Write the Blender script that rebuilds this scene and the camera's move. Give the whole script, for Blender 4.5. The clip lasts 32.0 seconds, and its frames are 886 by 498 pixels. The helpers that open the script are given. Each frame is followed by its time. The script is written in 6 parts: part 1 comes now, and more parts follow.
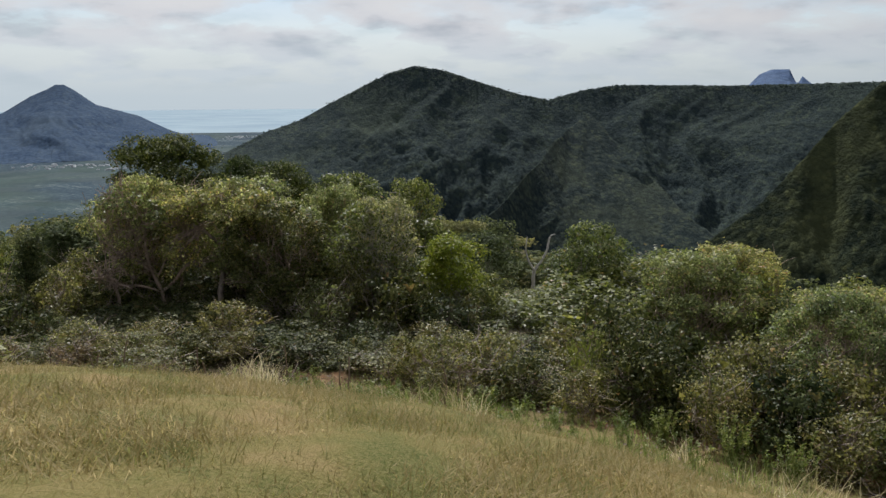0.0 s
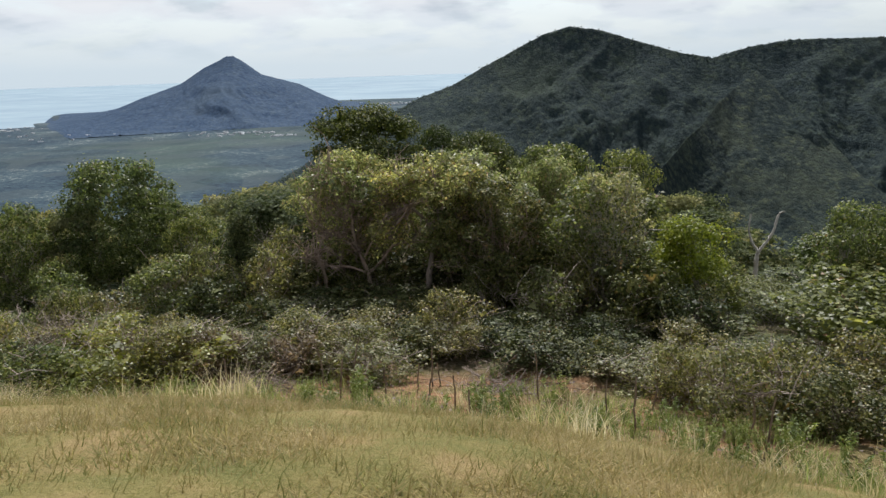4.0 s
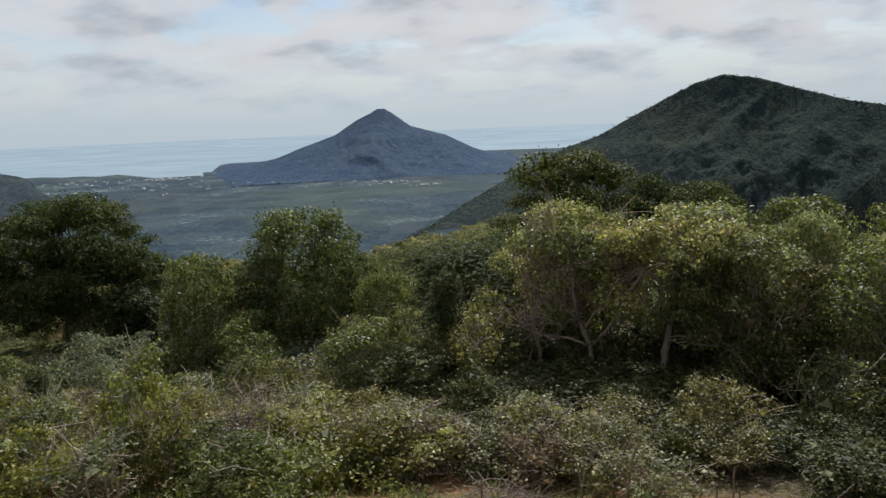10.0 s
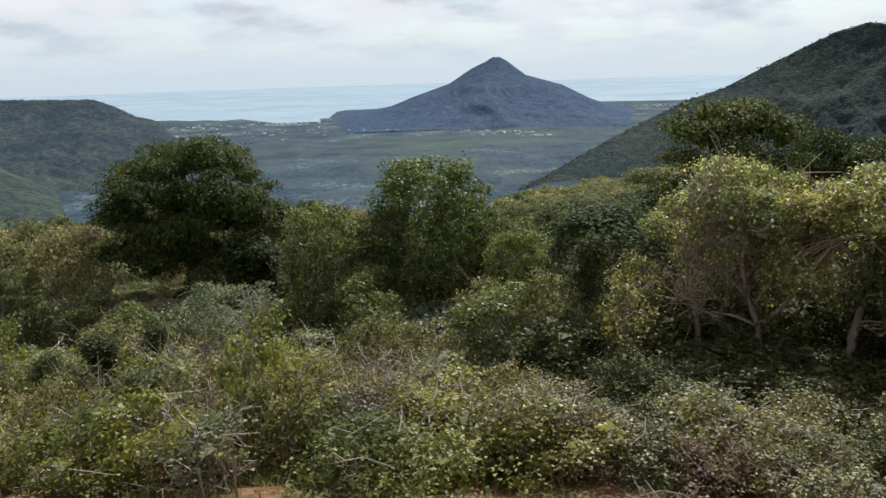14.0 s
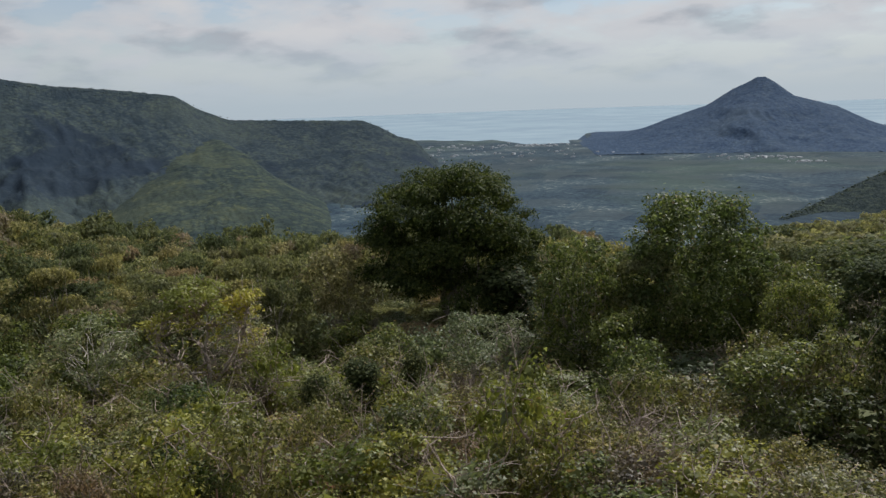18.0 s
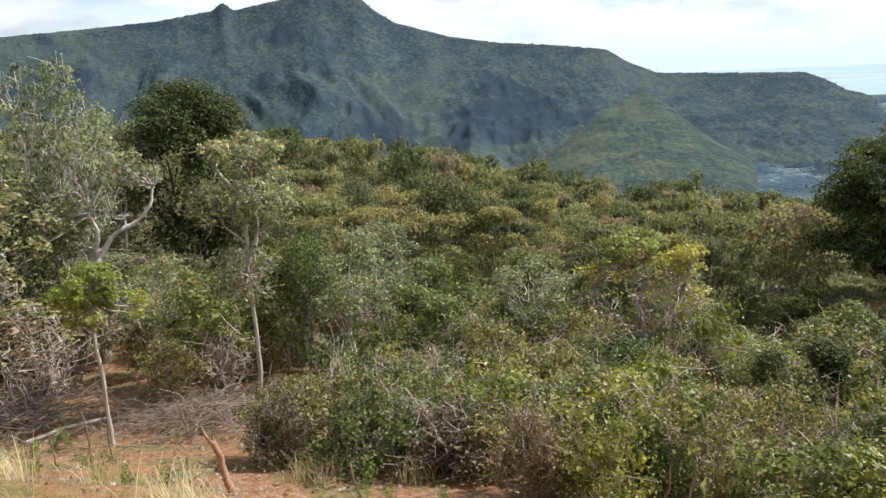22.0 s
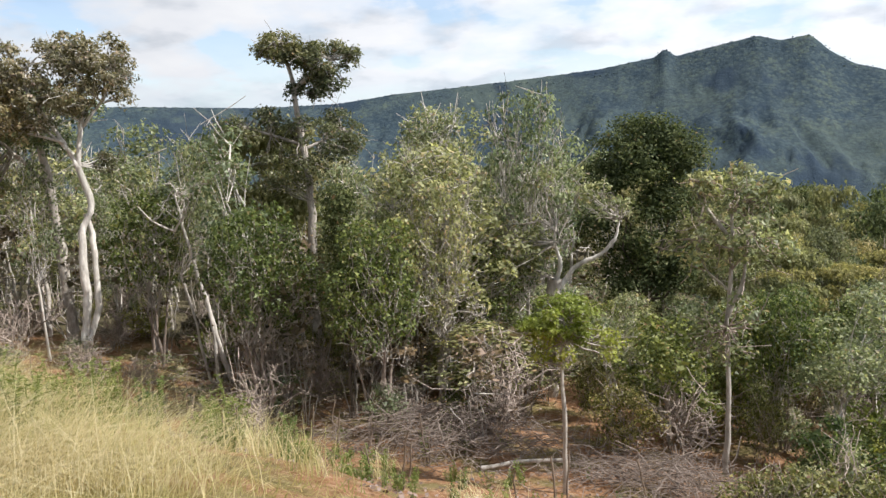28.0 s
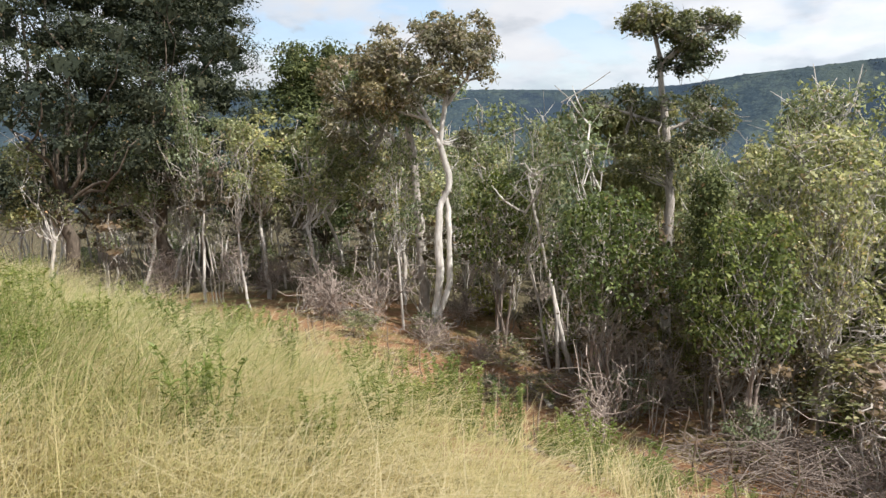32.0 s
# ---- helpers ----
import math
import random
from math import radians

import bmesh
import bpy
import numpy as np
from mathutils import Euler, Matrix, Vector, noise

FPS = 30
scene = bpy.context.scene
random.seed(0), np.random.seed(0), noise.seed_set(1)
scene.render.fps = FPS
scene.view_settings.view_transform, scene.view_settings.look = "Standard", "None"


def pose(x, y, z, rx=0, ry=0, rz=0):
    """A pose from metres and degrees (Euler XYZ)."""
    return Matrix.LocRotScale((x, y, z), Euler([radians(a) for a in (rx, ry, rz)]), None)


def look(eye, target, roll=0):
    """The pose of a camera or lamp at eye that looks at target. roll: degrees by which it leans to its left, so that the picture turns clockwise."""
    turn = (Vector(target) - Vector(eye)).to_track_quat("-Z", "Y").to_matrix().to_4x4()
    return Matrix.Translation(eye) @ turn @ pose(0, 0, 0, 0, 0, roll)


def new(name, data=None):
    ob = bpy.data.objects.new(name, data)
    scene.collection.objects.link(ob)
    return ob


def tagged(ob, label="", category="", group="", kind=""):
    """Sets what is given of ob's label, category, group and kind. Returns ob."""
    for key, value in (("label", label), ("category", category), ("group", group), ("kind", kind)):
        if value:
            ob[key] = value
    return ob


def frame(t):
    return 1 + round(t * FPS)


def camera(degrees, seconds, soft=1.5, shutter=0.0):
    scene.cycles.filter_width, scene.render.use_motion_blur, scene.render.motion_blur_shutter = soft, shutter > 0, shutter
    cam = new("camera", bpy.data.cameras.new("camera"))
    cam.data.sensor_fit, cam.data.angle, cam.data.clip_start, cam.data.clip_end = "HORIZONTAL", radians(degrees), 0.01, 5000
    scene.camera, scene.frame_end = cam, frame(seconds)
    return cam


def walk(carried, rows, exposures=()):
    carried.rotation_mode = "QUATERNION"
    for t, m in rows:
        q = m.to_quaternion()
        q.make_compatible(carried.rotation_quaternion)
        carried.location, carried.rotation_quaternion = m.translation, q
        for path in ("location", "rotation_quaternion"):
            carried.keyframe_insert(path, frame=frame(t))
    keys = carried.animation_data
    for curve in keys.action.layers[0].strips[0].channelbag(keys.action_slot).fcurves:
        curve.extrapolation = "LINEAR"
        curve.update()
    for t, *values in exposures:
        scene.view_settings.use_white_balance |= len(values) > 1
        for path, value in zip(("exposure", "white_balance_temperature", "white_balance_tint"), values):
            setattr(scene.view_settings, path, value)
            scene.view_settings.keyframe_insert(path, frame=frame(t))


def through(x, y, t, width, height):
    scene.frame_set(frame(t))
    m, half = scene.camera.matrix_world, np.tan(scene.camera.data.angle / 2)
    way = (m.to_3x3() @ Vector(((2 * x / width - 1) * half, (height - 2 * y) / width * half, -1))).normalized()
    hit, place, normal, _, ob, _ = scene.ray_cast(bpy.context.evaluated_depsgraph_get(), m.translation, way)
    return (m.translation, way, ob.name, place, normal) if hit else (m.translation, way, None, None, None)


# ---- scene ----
cam = camera(58.8, 32.0, soft=1.45)
METRES, EYE, TILT, LEAN, TURN = 15.0, 1.6, -2.1, -2.9, 0.0
ROWS = [
    (0.0, 0.0, 0.0, 0.0, -0.5, -8.98, 3.14),
    (0.5, -0.0173, 0.0171, -0.001, 1.64, -8.26, 3.98),
    (1.0, -0.0338, 0.0347, 0.0005, 1.35, -10.65, 3.91),
    (1.5, -0.056, 0.0509, 0.0058, 3.16, -11.81, 3.05),
    (2.0, -0.0733, 0.0678, 0.0073, 4.56, -8.08, 3.61),
    (2.5, -0.0885, 0.0861, 0.0102, 5.14, -8.83, 3.14),
    (3.0, -0.1075, 0.1027, 0.0107, 5.1, -9.36, 3.92),
    (3.5, -0.1239, 0.1208, 0.0132, 7.24, -11.13, 3.37),
    (4.0, -0.1381, 0.1385, 0.0146, 10.29, -10.86, 4.24),
    (4.5, -0.1509, 0.1579, 0.0102, 12.54, -10.97, 2.89),
    (6.5, -0.2235, 0.2152, 0.0186, 16.13, -9.8, 4.19),
    (7.0, -0.2416, 0.2298, 0.0218, 18.69, -8.71, 4.08),
    (7.5, -0.2539, 0.2412, 0.0186, 19.88, -9.05, 3.4),
    (8.0, -0.2705, 0.252, 0.0191, 18.14, -6.77, 2.49),
    (8.5, -0.2853, 0.2617, 0.0186, 18.46, -8.15, 2.88),
    (9.0, -0.2956, 0.2768, 0.0158, 21.19, -6.9, 2.29),
    (9.5, -0.3038, 0.2903, 0.0167, 21.8, -6.9, 2.83),
    (10.0, -0.3161, 0.301, 0.0149, 20.59, -6.52, 4.29),
    (10.5, -0.327, 0.3145, 0.0164, 20.03, -7.06, 4.66),
    (11.0, -0.3354, 0.3309, 0.0109, 22.42, -5.82, 3.87),
    (11.5, -0.3463, 0.343, 0.0125, 26.08, -7.15, 3.56),
    (12.0, -0.3595, 0.3582, 0.012, 24.18, -5.19, 4.42),
    (12.5, -0.3734, 0.3683, 0.0122, 24.41, -8.68, 3.6),
    (13.0, -0.3822, 0.3817, 0.0105, 24.01, -9.98, 2.34),
    (13.5, -0.3924, 0.3899, 0.0105, 28.62, -10.38, 1.8),
    (14.0, -0.4066, 0.3978, 0.0121, 28.76, -9.58, 3.26),
    (14.5, -0.4181, 0.4063, 0.0141, 33.88, -10.74, 2.02),
    (15.0, -0.4229, 0.4177, 0.0166, 37.29, -6.88, 1.33),
    (15.5, -0.4304, 0.4201, 0.0198, 36.83, -6.31, 1.87),
    (17.5, -0.4484, 0.4207, 0.0305, 40.8, -6.38, 1.46),
    (18.0, -0.4584, 0.423, 0.0302, 46.56, -7.16, 2.51),
    (18.5, -0.4687, 0.429, 0.0232, 51.31, -9.63, 1.88),
    (19.0, -0.48, 0.4313, 0.0271, 54.44, -9.36, -0.22),
    (19.5, -0.4859, 0.4314, 0.0258, 56.03, -7.76, 0.31),
    (20.0, -0.5011, 0.4246, 0.0244, 60.92, -7.53, 0.88),
    (20.5, -0.5126, 0.4231, 0.0234, 65.07, -8.72, 0.89),
    (21.0, -0.5253, 0.4239, 0.0198, 69.43, -7.8, 1.79),
    (21.5, -0.535, 0.4237, 0.0187, 74.15, -8.95, 0.52),
    (22.0, -0.546, 0.4198, 0.0171, 76.5, -9.38, 1.56),
    (22.5, -0.5563, 0.4142, 0.0158, 79.07, -8.05, 2.3),
    (23.0, -0.5623, 0.4134, 0.0135, 83.71, -7.01, 1.54),
    (23.5, -0.5666, 0.41, 0.0093, 86.17, -8.47, 1.29),
    (24.0, -0.5767, 0.4012, 0.0119, 86.88, -7.69, 1.53),
    (24.5, -0.583, 0.393, 0.0135, 89.33, -7.42, 1.52),
    (25.0, -0.5897, 0.3857, 0.0098, 93.15, -5.83, 0.73),
    (25.5, -0.5998, 0.3788, 0.0091, 96.41, -8.25, 1.39),
    (27.5, -0.647, 0.3536, 0.0028, 103.67, -7.24, 0.12),
    (28.0, -0.6581, 0.347, 0.0009, 106.77, -5.93, -0.47),
    (28.5, -0.6693, 0.3452, 0.0001, 111.56, -5.17, -0.16),
    (29.0, -0.6838, 0.3429, -0.0004, 112.7, -6.05, -0.92),
    (29.5, -0.6927, 0.3375, -0.0026, 117.05, -4.96, -0.55),
    (30.0, -0.7023, 0.3317, -0.0018, 121.88, -5.9, -1.75),
    (30.5, -0.7112, 0.3259, -0.0019, 127.2, -5.34, -1.24),
    (31.0, -0.7158, 0.3141, -0.0012, 130.37, -6.63, -1.33),
    (31.5, -0.7215, 0.2928, 0.0001, 129.07, -7.13, -1.19),
    (32.0, -0.7217, 0.2769, 0.0, 130.88, -7.7, -1.77),
]
walk(cam, [(t, pose(0, 0, EYE, TILT, LEAN, TURN) @ pose(METRES * x, METRES * y, METRES * z, 90 + pitch, roll, yaw)) for t, x, y, z, yaw, pitch, roll in ROWS],
     [(t, stops, 6290, 11) for t, stops in ((0.0, -0.22), (1.0, -0.12), (2.0, 0.18), (3.0, -0.12), (4.0, 0.08), (7.0, 0.0), (8.0, 0.0), (10.0, -0.28), (12.0, -0.35), (13.0, 0.08), (14.0, 0.1), (15.0, 0.05), (18.0, -0.42), (19.0, 0.12), (20.0, 0.05), (21.0, 0.12), (22.0, 0.6), (25.0, 0.56), (28.0, 0.6), (30.0, 0.44), (31.0, 0.5), (32.0, 0.62))])

# ---- sky, sun ----
SUN_AZ, SUN_EL = 6.0, 48.0
SUN_WAY = Vector((-math.sin(radians(SUN_AZ)) * math.cos(radians(SUN_EL)), math.cos(radians(SUN_AZ)) * math.cos(radians(SUN_EL)), math.sin(radians(SUN_EL))))
SUN_POWER, SKY_POWER, CLOUD_POWER = 4.9, 0.115, 0.8


def nodes_of(tree):
    """Short ways to add nodes and links to a node tree."""
    tree.nodes.clear()

    def add(kind, **given):
        n = tree.nodes.new(kind)
        for key, value in given.items():
            if key in n.inputs:
                n.inputs[key].default_value = value
        return n

    def link(a, b):
        tree.links.new(a, b)

    return add, link


def math_node(add, link, op, a, b, clamp=False):
    n = add("ShaderNodeMath")
    n.operation, n.use_clamp = op, clamp
    for i, v in enumerate((a, b)):
        if isinstance(v, (int, float)):
            n.inputs[i].default_value = v
        else:
            link(v, n.inputs[i])
    return n.outputs[0]


def ramp_node(add, link, fac, stops):
    n = add("ShaderNodeValToRGB")
    el = n.color_ramp.elements
    el[0].position, el[0].color = stops[0][0], (*stops[0][1], 1)
    el[1].position, el[1].color = stops[-1][0], (*stops[-1][1], 1)
    for p, c in stops[1:-1]:
        e = el.new(p)
        e.color = (*c, 1)
    link(fac, n.inputs[0])
    return n.outputs[0]


def build_world():
    world = bpy.data.worlds.new("sky")
    world.use_nodes = True
    scene.world = world
    add, link = nodes_of(world.node_tree)
    sky = add("ShaderNodeTexSky")
    sky.sky_type, sky.sun_disc = "NISHITA", False
    sky.sun_elevation, sky.sun_rotation = radians(SUN_EL), radians(-SUN_AZ)
    sky.altitude, sky.air_density, sky.dust_density = 500, 1.0, 0.8
    coord = add("ShaderNodeTexCoord").outputs["Generated"]
    split = add("ShaderNodeSeparateXYZ")
    link(coord, split.inputs[0])
    up = math_node(add, link, "MAXIMUM", split.outputs[2], 0.0)
    lift = math_node(add, link, "ADD", up, 0.26)
    flat = add("ShaderNodeCombineXYZ")
    link(math_node(add, link, "DIVIDE", split.outputs[0], lift), flat.inputs[0])
    link(math_node(add, link, "DIVIDE", split.outputs[1], lift), flat.inputs[1])
    big = add("ShaderNodeTexNoise", Scale=2.6, Detail=8.0, Roughness=0.52, Distortion=0.15)
    link(flat.outputs[0], big.inputs["Vector"])
    fine = add("ShaderNodeTexNoise", Scale=3.2, Detail=7.0, Roughness=0.5)
    link(flat.outputs[0], fine.inputs["Vector"])
    cover = ramp_node(add, link, big.outputs["Fac"], [(0.36, (0.0,) * 3), (0.45, (0.7,) * 3), (0.56, (1.0,) * 3)])
    shade = ramp_node(add, link, fine.outputs["Fac"], [(0.38, (1.0, 1.0, 1.0)), (0.52, (0.93, 0.94, 0.96)), (0.66, (0.66, 0.7, 0.75))])
    # thin white veil that thickens towards the horizon
    veil = ramp_node(add, link, split.outputs[2], [(0.0, (0.85,) * 3), (0.06, (0.55,) * 3), (0.14, (0.25,) * 3), (0.6, (0.15,) * 3)])
    clear = add("ShaderNodeBackground", Strength=SKY_POWER)
    link(sky.outputs[0], clear.inputs[0])
    # near the horizon the cloud shading fades into pale haze
    low = ramp_node(add, link, split.outputs[2], [(0.0, (0.0,) * 3), (0.085, (1.0,) * 3)])
    over = math_node(add, link, "MAXIMUM", cover, veil)
    fac = math_node(add, link, "ADD", math_node(add, link, "MULTIPLY", low, over), math_node(add, link, "MULTIPLY", math_node(add, link, "SUBTRACT", 1.0, low), 0.9))
    tone = add("ShaderNodeMix")
    tone.data_type = "RGBA"
    link(low, tone.inputs["Factor"])
    tone.inputs["A"].default_value = (0.7, 0.83, 0.92, 1)
    link(shade, tone.inputs["B"])
    cloud = add("ShaderNodeBackground")
    link(tone.outputs["Result"], cloud.inputs[0])
    # the clouds are brighter on the sun's side
    side = add("ShaderNodeVectorMath")
    side.operation = "DOT_PRODUCT"
    side.inputs[1].default_value = (-math.sin(radians(SUN_AZ + 25)), math.cos(radians(SUN_AZ + 25)), 0.0)
    link(coord, side.inputs[0])
    glow = ramp_node(add, link, math_node(add, link, "MULTIPLY", math_node(add, link, "ADD", side.outputs["Value"], 1.0), 0.5), [(0.35, (0.68,) * 3), (0.95, (1.02,) * 3)])
    link(math_node(add, link, "MULTIPLY", glow, CLOUD_POWER), cloud.inputs["Strength"])
    mix = add("ShaderNodeMixShader")
    link(fac, mix.inputs[0])
    link(clear.outputs[0], mix.inputs[1])
    link(cloud.outputs[0], mix.inputs[2])
    out = add("ShaderNodeOutputWorld")
    link(mix.outputs[0], out.inputs[0])


build_world()
sun = new("sun", bpy.data.lights.new("sun", "SUN"))
sun.data.energy, sun.data.angle, sun.data.color = SUN_POWER, radians(0.6), (1.0, 0.96, 0.9)
sun.matrix_world = look(SUN_WAY * 100, (0, 0, 0))


# ---- materials ----
def surface(name, rough=0.8, spec=0.3):
    m = bpy.data.materials.new(name)
    m.use_nodes = True
    add, link = nodes_of(m.node_tree)
    shader = add("ShaderNodeBsdfPrincipled", Roughness=rough)
    shader.inputs["Specular IOR Level"].default_value = spec
    out = add("ShaderNodeOutputMaterial")
    link(shader.outputs[0], out.inputs[0])
    return m, add, link, shader, out


def placed(add, link, scale=(1, 1, 1)):
    """Coordinates in metres of the object."""
    c = add("ShaderNodeTexCoord")
    mp = add("ShaderNodeMapping")
    mp.inputs["Scale"].default_value = scale
    link(c.outputs["Object"], mp.inputs[0])
    return mp.outputs[0]


def noise_node(add, link, vec, scale, detail=4.0, rough=0.55):
    n = add("ShaderNodeTexNoise", Scale=scale, Detail=detail, Roughness=rough)
    link(vec, n.inputs["Vector"])
    return n.outputs["Fac"]


def mixed(add, link, fac, a, b, mode="MIX"):
    n = add("ShaderNodeMix")
    n.data_type, n.blend_type = "RGBA", mode
    if isinstance(fac, (int, float)):
        n.inputs["Factor"].default_value = fac
    else:
        link(fac, n.inputs["Factor"])
    for key, v in (("A", a), ("B", b)):
        if isinstance(v, tuple):
            n.inputs[key].default_value = (*v, 1)
        else:
            link(v, n.inputs[key])
    return n.outputs["Result"]


def crown_material(name, dark, light):
    """Far tree crowns: one shade a crown."""
    m, add, link, shader, _ = surface(name, 0.95, 0.05)
    geo = add("ShaderNodeNewGeometry").outputs["Random Per Island"]
    link(ramp_node(add, link, geo, [(0.0, dark), (1.0, light)]), shader.inputs["Base Color"])
    return m


def bumped(add, link, shader, height, strength, distance):
    b = add("ShaderNodeBump", Strength=strength, Distance=distance)
    link(height, b.inputs["Height"])
    link(b.outputs[0], shader.inputs["Normal"])


def leaf_material(name, dark, mid, light, rough=0.46, through=0.42, dry=(0.26, 0.17, 0.08), dry_share=0.05, spec=0.3, fine=0.0):
    """Leaves: each leaf takes its own shade, some are dry, light passes through; fine: leaflets to the metre on large sprays."""
    m, add, link, shader, out = surface(name, rough, spec)
    geo = add("ShaderNodeNewGeometry").outputs["Random Per Island"]
    whole = add("ShaderNodeObjectInfo").outputs["Random"]
    v = placed(add, link)
    if fine:
        cell = add("ShaderNodeTexVoronoi", Scale=fine)
        link(v, cell.inputs["Vector"])
        own = add("ShaderNodeSeparateColor")
        link(cell.outputs["Color"], own.inputs[0])
        geo = math_node(add, link, "ADD", math_node(add, link, "MULTIPLY", geo, 0.35), math_node(add, link, "MULTIPLY", own.outputs[0], 0.65))
        bumped(add, link, shader, cell.outputs["Distance"], 1.0, 0.5 / fine)
    # dark end raised for veiling haze; lightest leaves stand in for glints
    spread = ramp_node(add, link, geo, [(0.0, tuple(0.75 * a + 0.25 * b for a, b in zip(dark, mid))), (0.5, tuple(0.85 * b for b in mid)), (0.78, tuple(0.6 * b + 0.4 * c for b, c in zip(mid, light))), (1.0 - dry_share, light), (1.0, dry)])
    clump = noise_node(add, link, v, 0.9, 3.0)
    tint = ramp_node(add, link, clump, [(0.3, (0.72, 0.75, 0.96)), (0.7, (1.26, 1.16, 1.2))])
    col = mixed(add, link, 1.0, spread, tint, "MULTIPLY")
    per = ramp_node(add, link, whole, [(0.0, (0.62, 0.72, 0.76)), (0.35, (0.9, 0.94, 0.94)), (0.7, (1.04, 1.02, 1.0)), (1.0, (1.22, 1.15, 1.0))])
    col = mixed(add, link, 1.0, col, per, "MULTIPLY")
    link(col, shader.inputs["Base Color"])
    tr = add("ShaderNodeBsdfTranslucent")
    link(mixed(add, link, 1.0, col, (1.24, 1.28, 0.84), "MULTIPLY"), tr.inputs[0])
    ms = add("ShaderNodeMixShader")
    ms.inputs[0].default_value = through
    link(shader.outputs[0], ms.inputs[1])
    link(tr.outputs[0], ms.inputs[2])
    link(ms.outputs[0], out.inputs[0])
    return m


def bark_material(name, dark, light, patch=2.5):
    m, add, link, shader, _ = surface(name, 0.85, 0.2)
    v = placed(add, link, (1, 1, 0.35))
    n = noise_node(add, link, v, 14.0, 6.0, 0.65)
    big = noise_node(add, link, v, patch, 3.0)
    col = ramp_node(add, link, n, [(0.3, dark), (0.68, light)])
    col = mixed(add, link, ramp_node(add, link, big, [(0.45, (0.0,) * 3), (0.7, (0.7,) * 3)]), col, tuple(c * 0.55 for c in dark))
    link(col, shader.inputs["Base Color"])
    bumped(add, link, shader, n, 0.6, 0.02)
    return m


def blade_material(name, stops, through=0.5):
    m, add, link, shader, out = surface(name, 0.6, 0.3)
    geo = add("ShaderNodeNewGeometry").outputs["Random Per Island"]
    patch = noise_node(add, link, placed(add, link), 0.8, 5.0, 0.65)
    f = math_node(add, link, "ADD", math_node(add, link, "MULTIPLY", geo, 0.5), math_node(add, link, "MULTIPLY", math_node(add, link, "SUBTRACT", patch, 0.25), 1.45), True)
    col = ramp_node(add, link, f, stops)
    link(col, shader.inputs["Base Color"])
    tr = add("ShaderNodeBsdfTranslucent")
    link(col, tr.inputs[0])
    ms = add("ShaderNodeMixShader")
    ms.inputs[0].default_value = through
    link(shader.outputs[0], ms.inputs[1])
    link(tr.outputs[0], ms.inputs[2])
    link(ms.outputs[0], out.inputs[0])
    return m


def wooded_material(name, dark, mid, light, grain, patch, bump=1.0, bare=None):
    """Woods seen from far off: every crown a lump with a shade of its own and painted dark gaps around it, stands of
    darker and lighter trees, bare cliffs that double as cloud shadow.
    """
    m, add, link, shader, _ = surface(name, 0.95, 0.05)
    v = placed(add, link)
    bent = add("ShaderNodeVectorMath")
    bent.operation = "ADD"
    warp = add("ShaderNodeTexNoise", Scale=grain * 1.5, Detail=3.0)
    link(v, warp.inputs["Vector"])
    wv = add("ShaderNodeVectorMath")
    wv.operation = "SCALE"
    wv.inputs["Scale"].default_value = 0.9 / grain
    link(warp.outputs["Color"], wv.inputs[0])
    link(v, bent.inputs[0])
    link(wv.outputs[0], bent.inputs[1])
    cell = add("ShaderNodeTexVoronoi", Scale=grain)
    link(bent.outputs[0], cell.inputs["Vector"])
    own = add("ShaderNodeSeparateColor")
    link(cell.outputs["Color"], own.inputs[0])
    stand = noise_node(add, link, v, patch * 6, 6.0, 0.65)
    big = noise_node(add, link, v, patch, 6.0, 0.6)
    f = math_node(add, link, "ADD", math_node(add, link, "MULTIPLY", own.outputs[0], 0.42), math_node(add, link, "MULTIPLY", math_node(add, link, "SUBTRACT", stand, 0.35), 1.6))
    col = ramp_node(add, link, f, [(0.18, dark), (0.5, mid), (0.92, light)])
    # crown rims painted darker as the shade between crowns
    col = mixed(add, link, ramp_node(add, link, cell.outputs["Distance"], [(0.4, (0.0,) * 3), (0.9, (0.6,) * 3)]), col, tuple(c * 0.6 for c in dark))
    col = mixed(add, link, ramp_node(add, link, big, [(0.5, (0.0,) * 3), (0.68, (0.5,) * 3)]), col, light)
    if bare:
        # bare cliffs; their dark patches also paint in cloud shadow
        cliff_shadow = noise_node(add, link, v, patch * 1.3, 7.0, 0.6)
        col = mixed(add, link, ramp_node(add, link, cliff_shadow, [(0.53, (0.0,) * 3), (0.58, (0.8,) * 3)]), col, bare)
    link(col, shader.inputs["Base Color"])
    fluff = noise_node(add, link, v, grain * 2.2, 3.0, 0.7)
    height = math_node(add, link, "SUBTRACT", math_node(add, link, "MULTIPLY", fluff, 0.8), math_node(add, link, "MULTIPLY", cell.outputs["Distance"], 0.5))
    bumped(add, link, shader, height, 1.0, bump / grain)
    return m


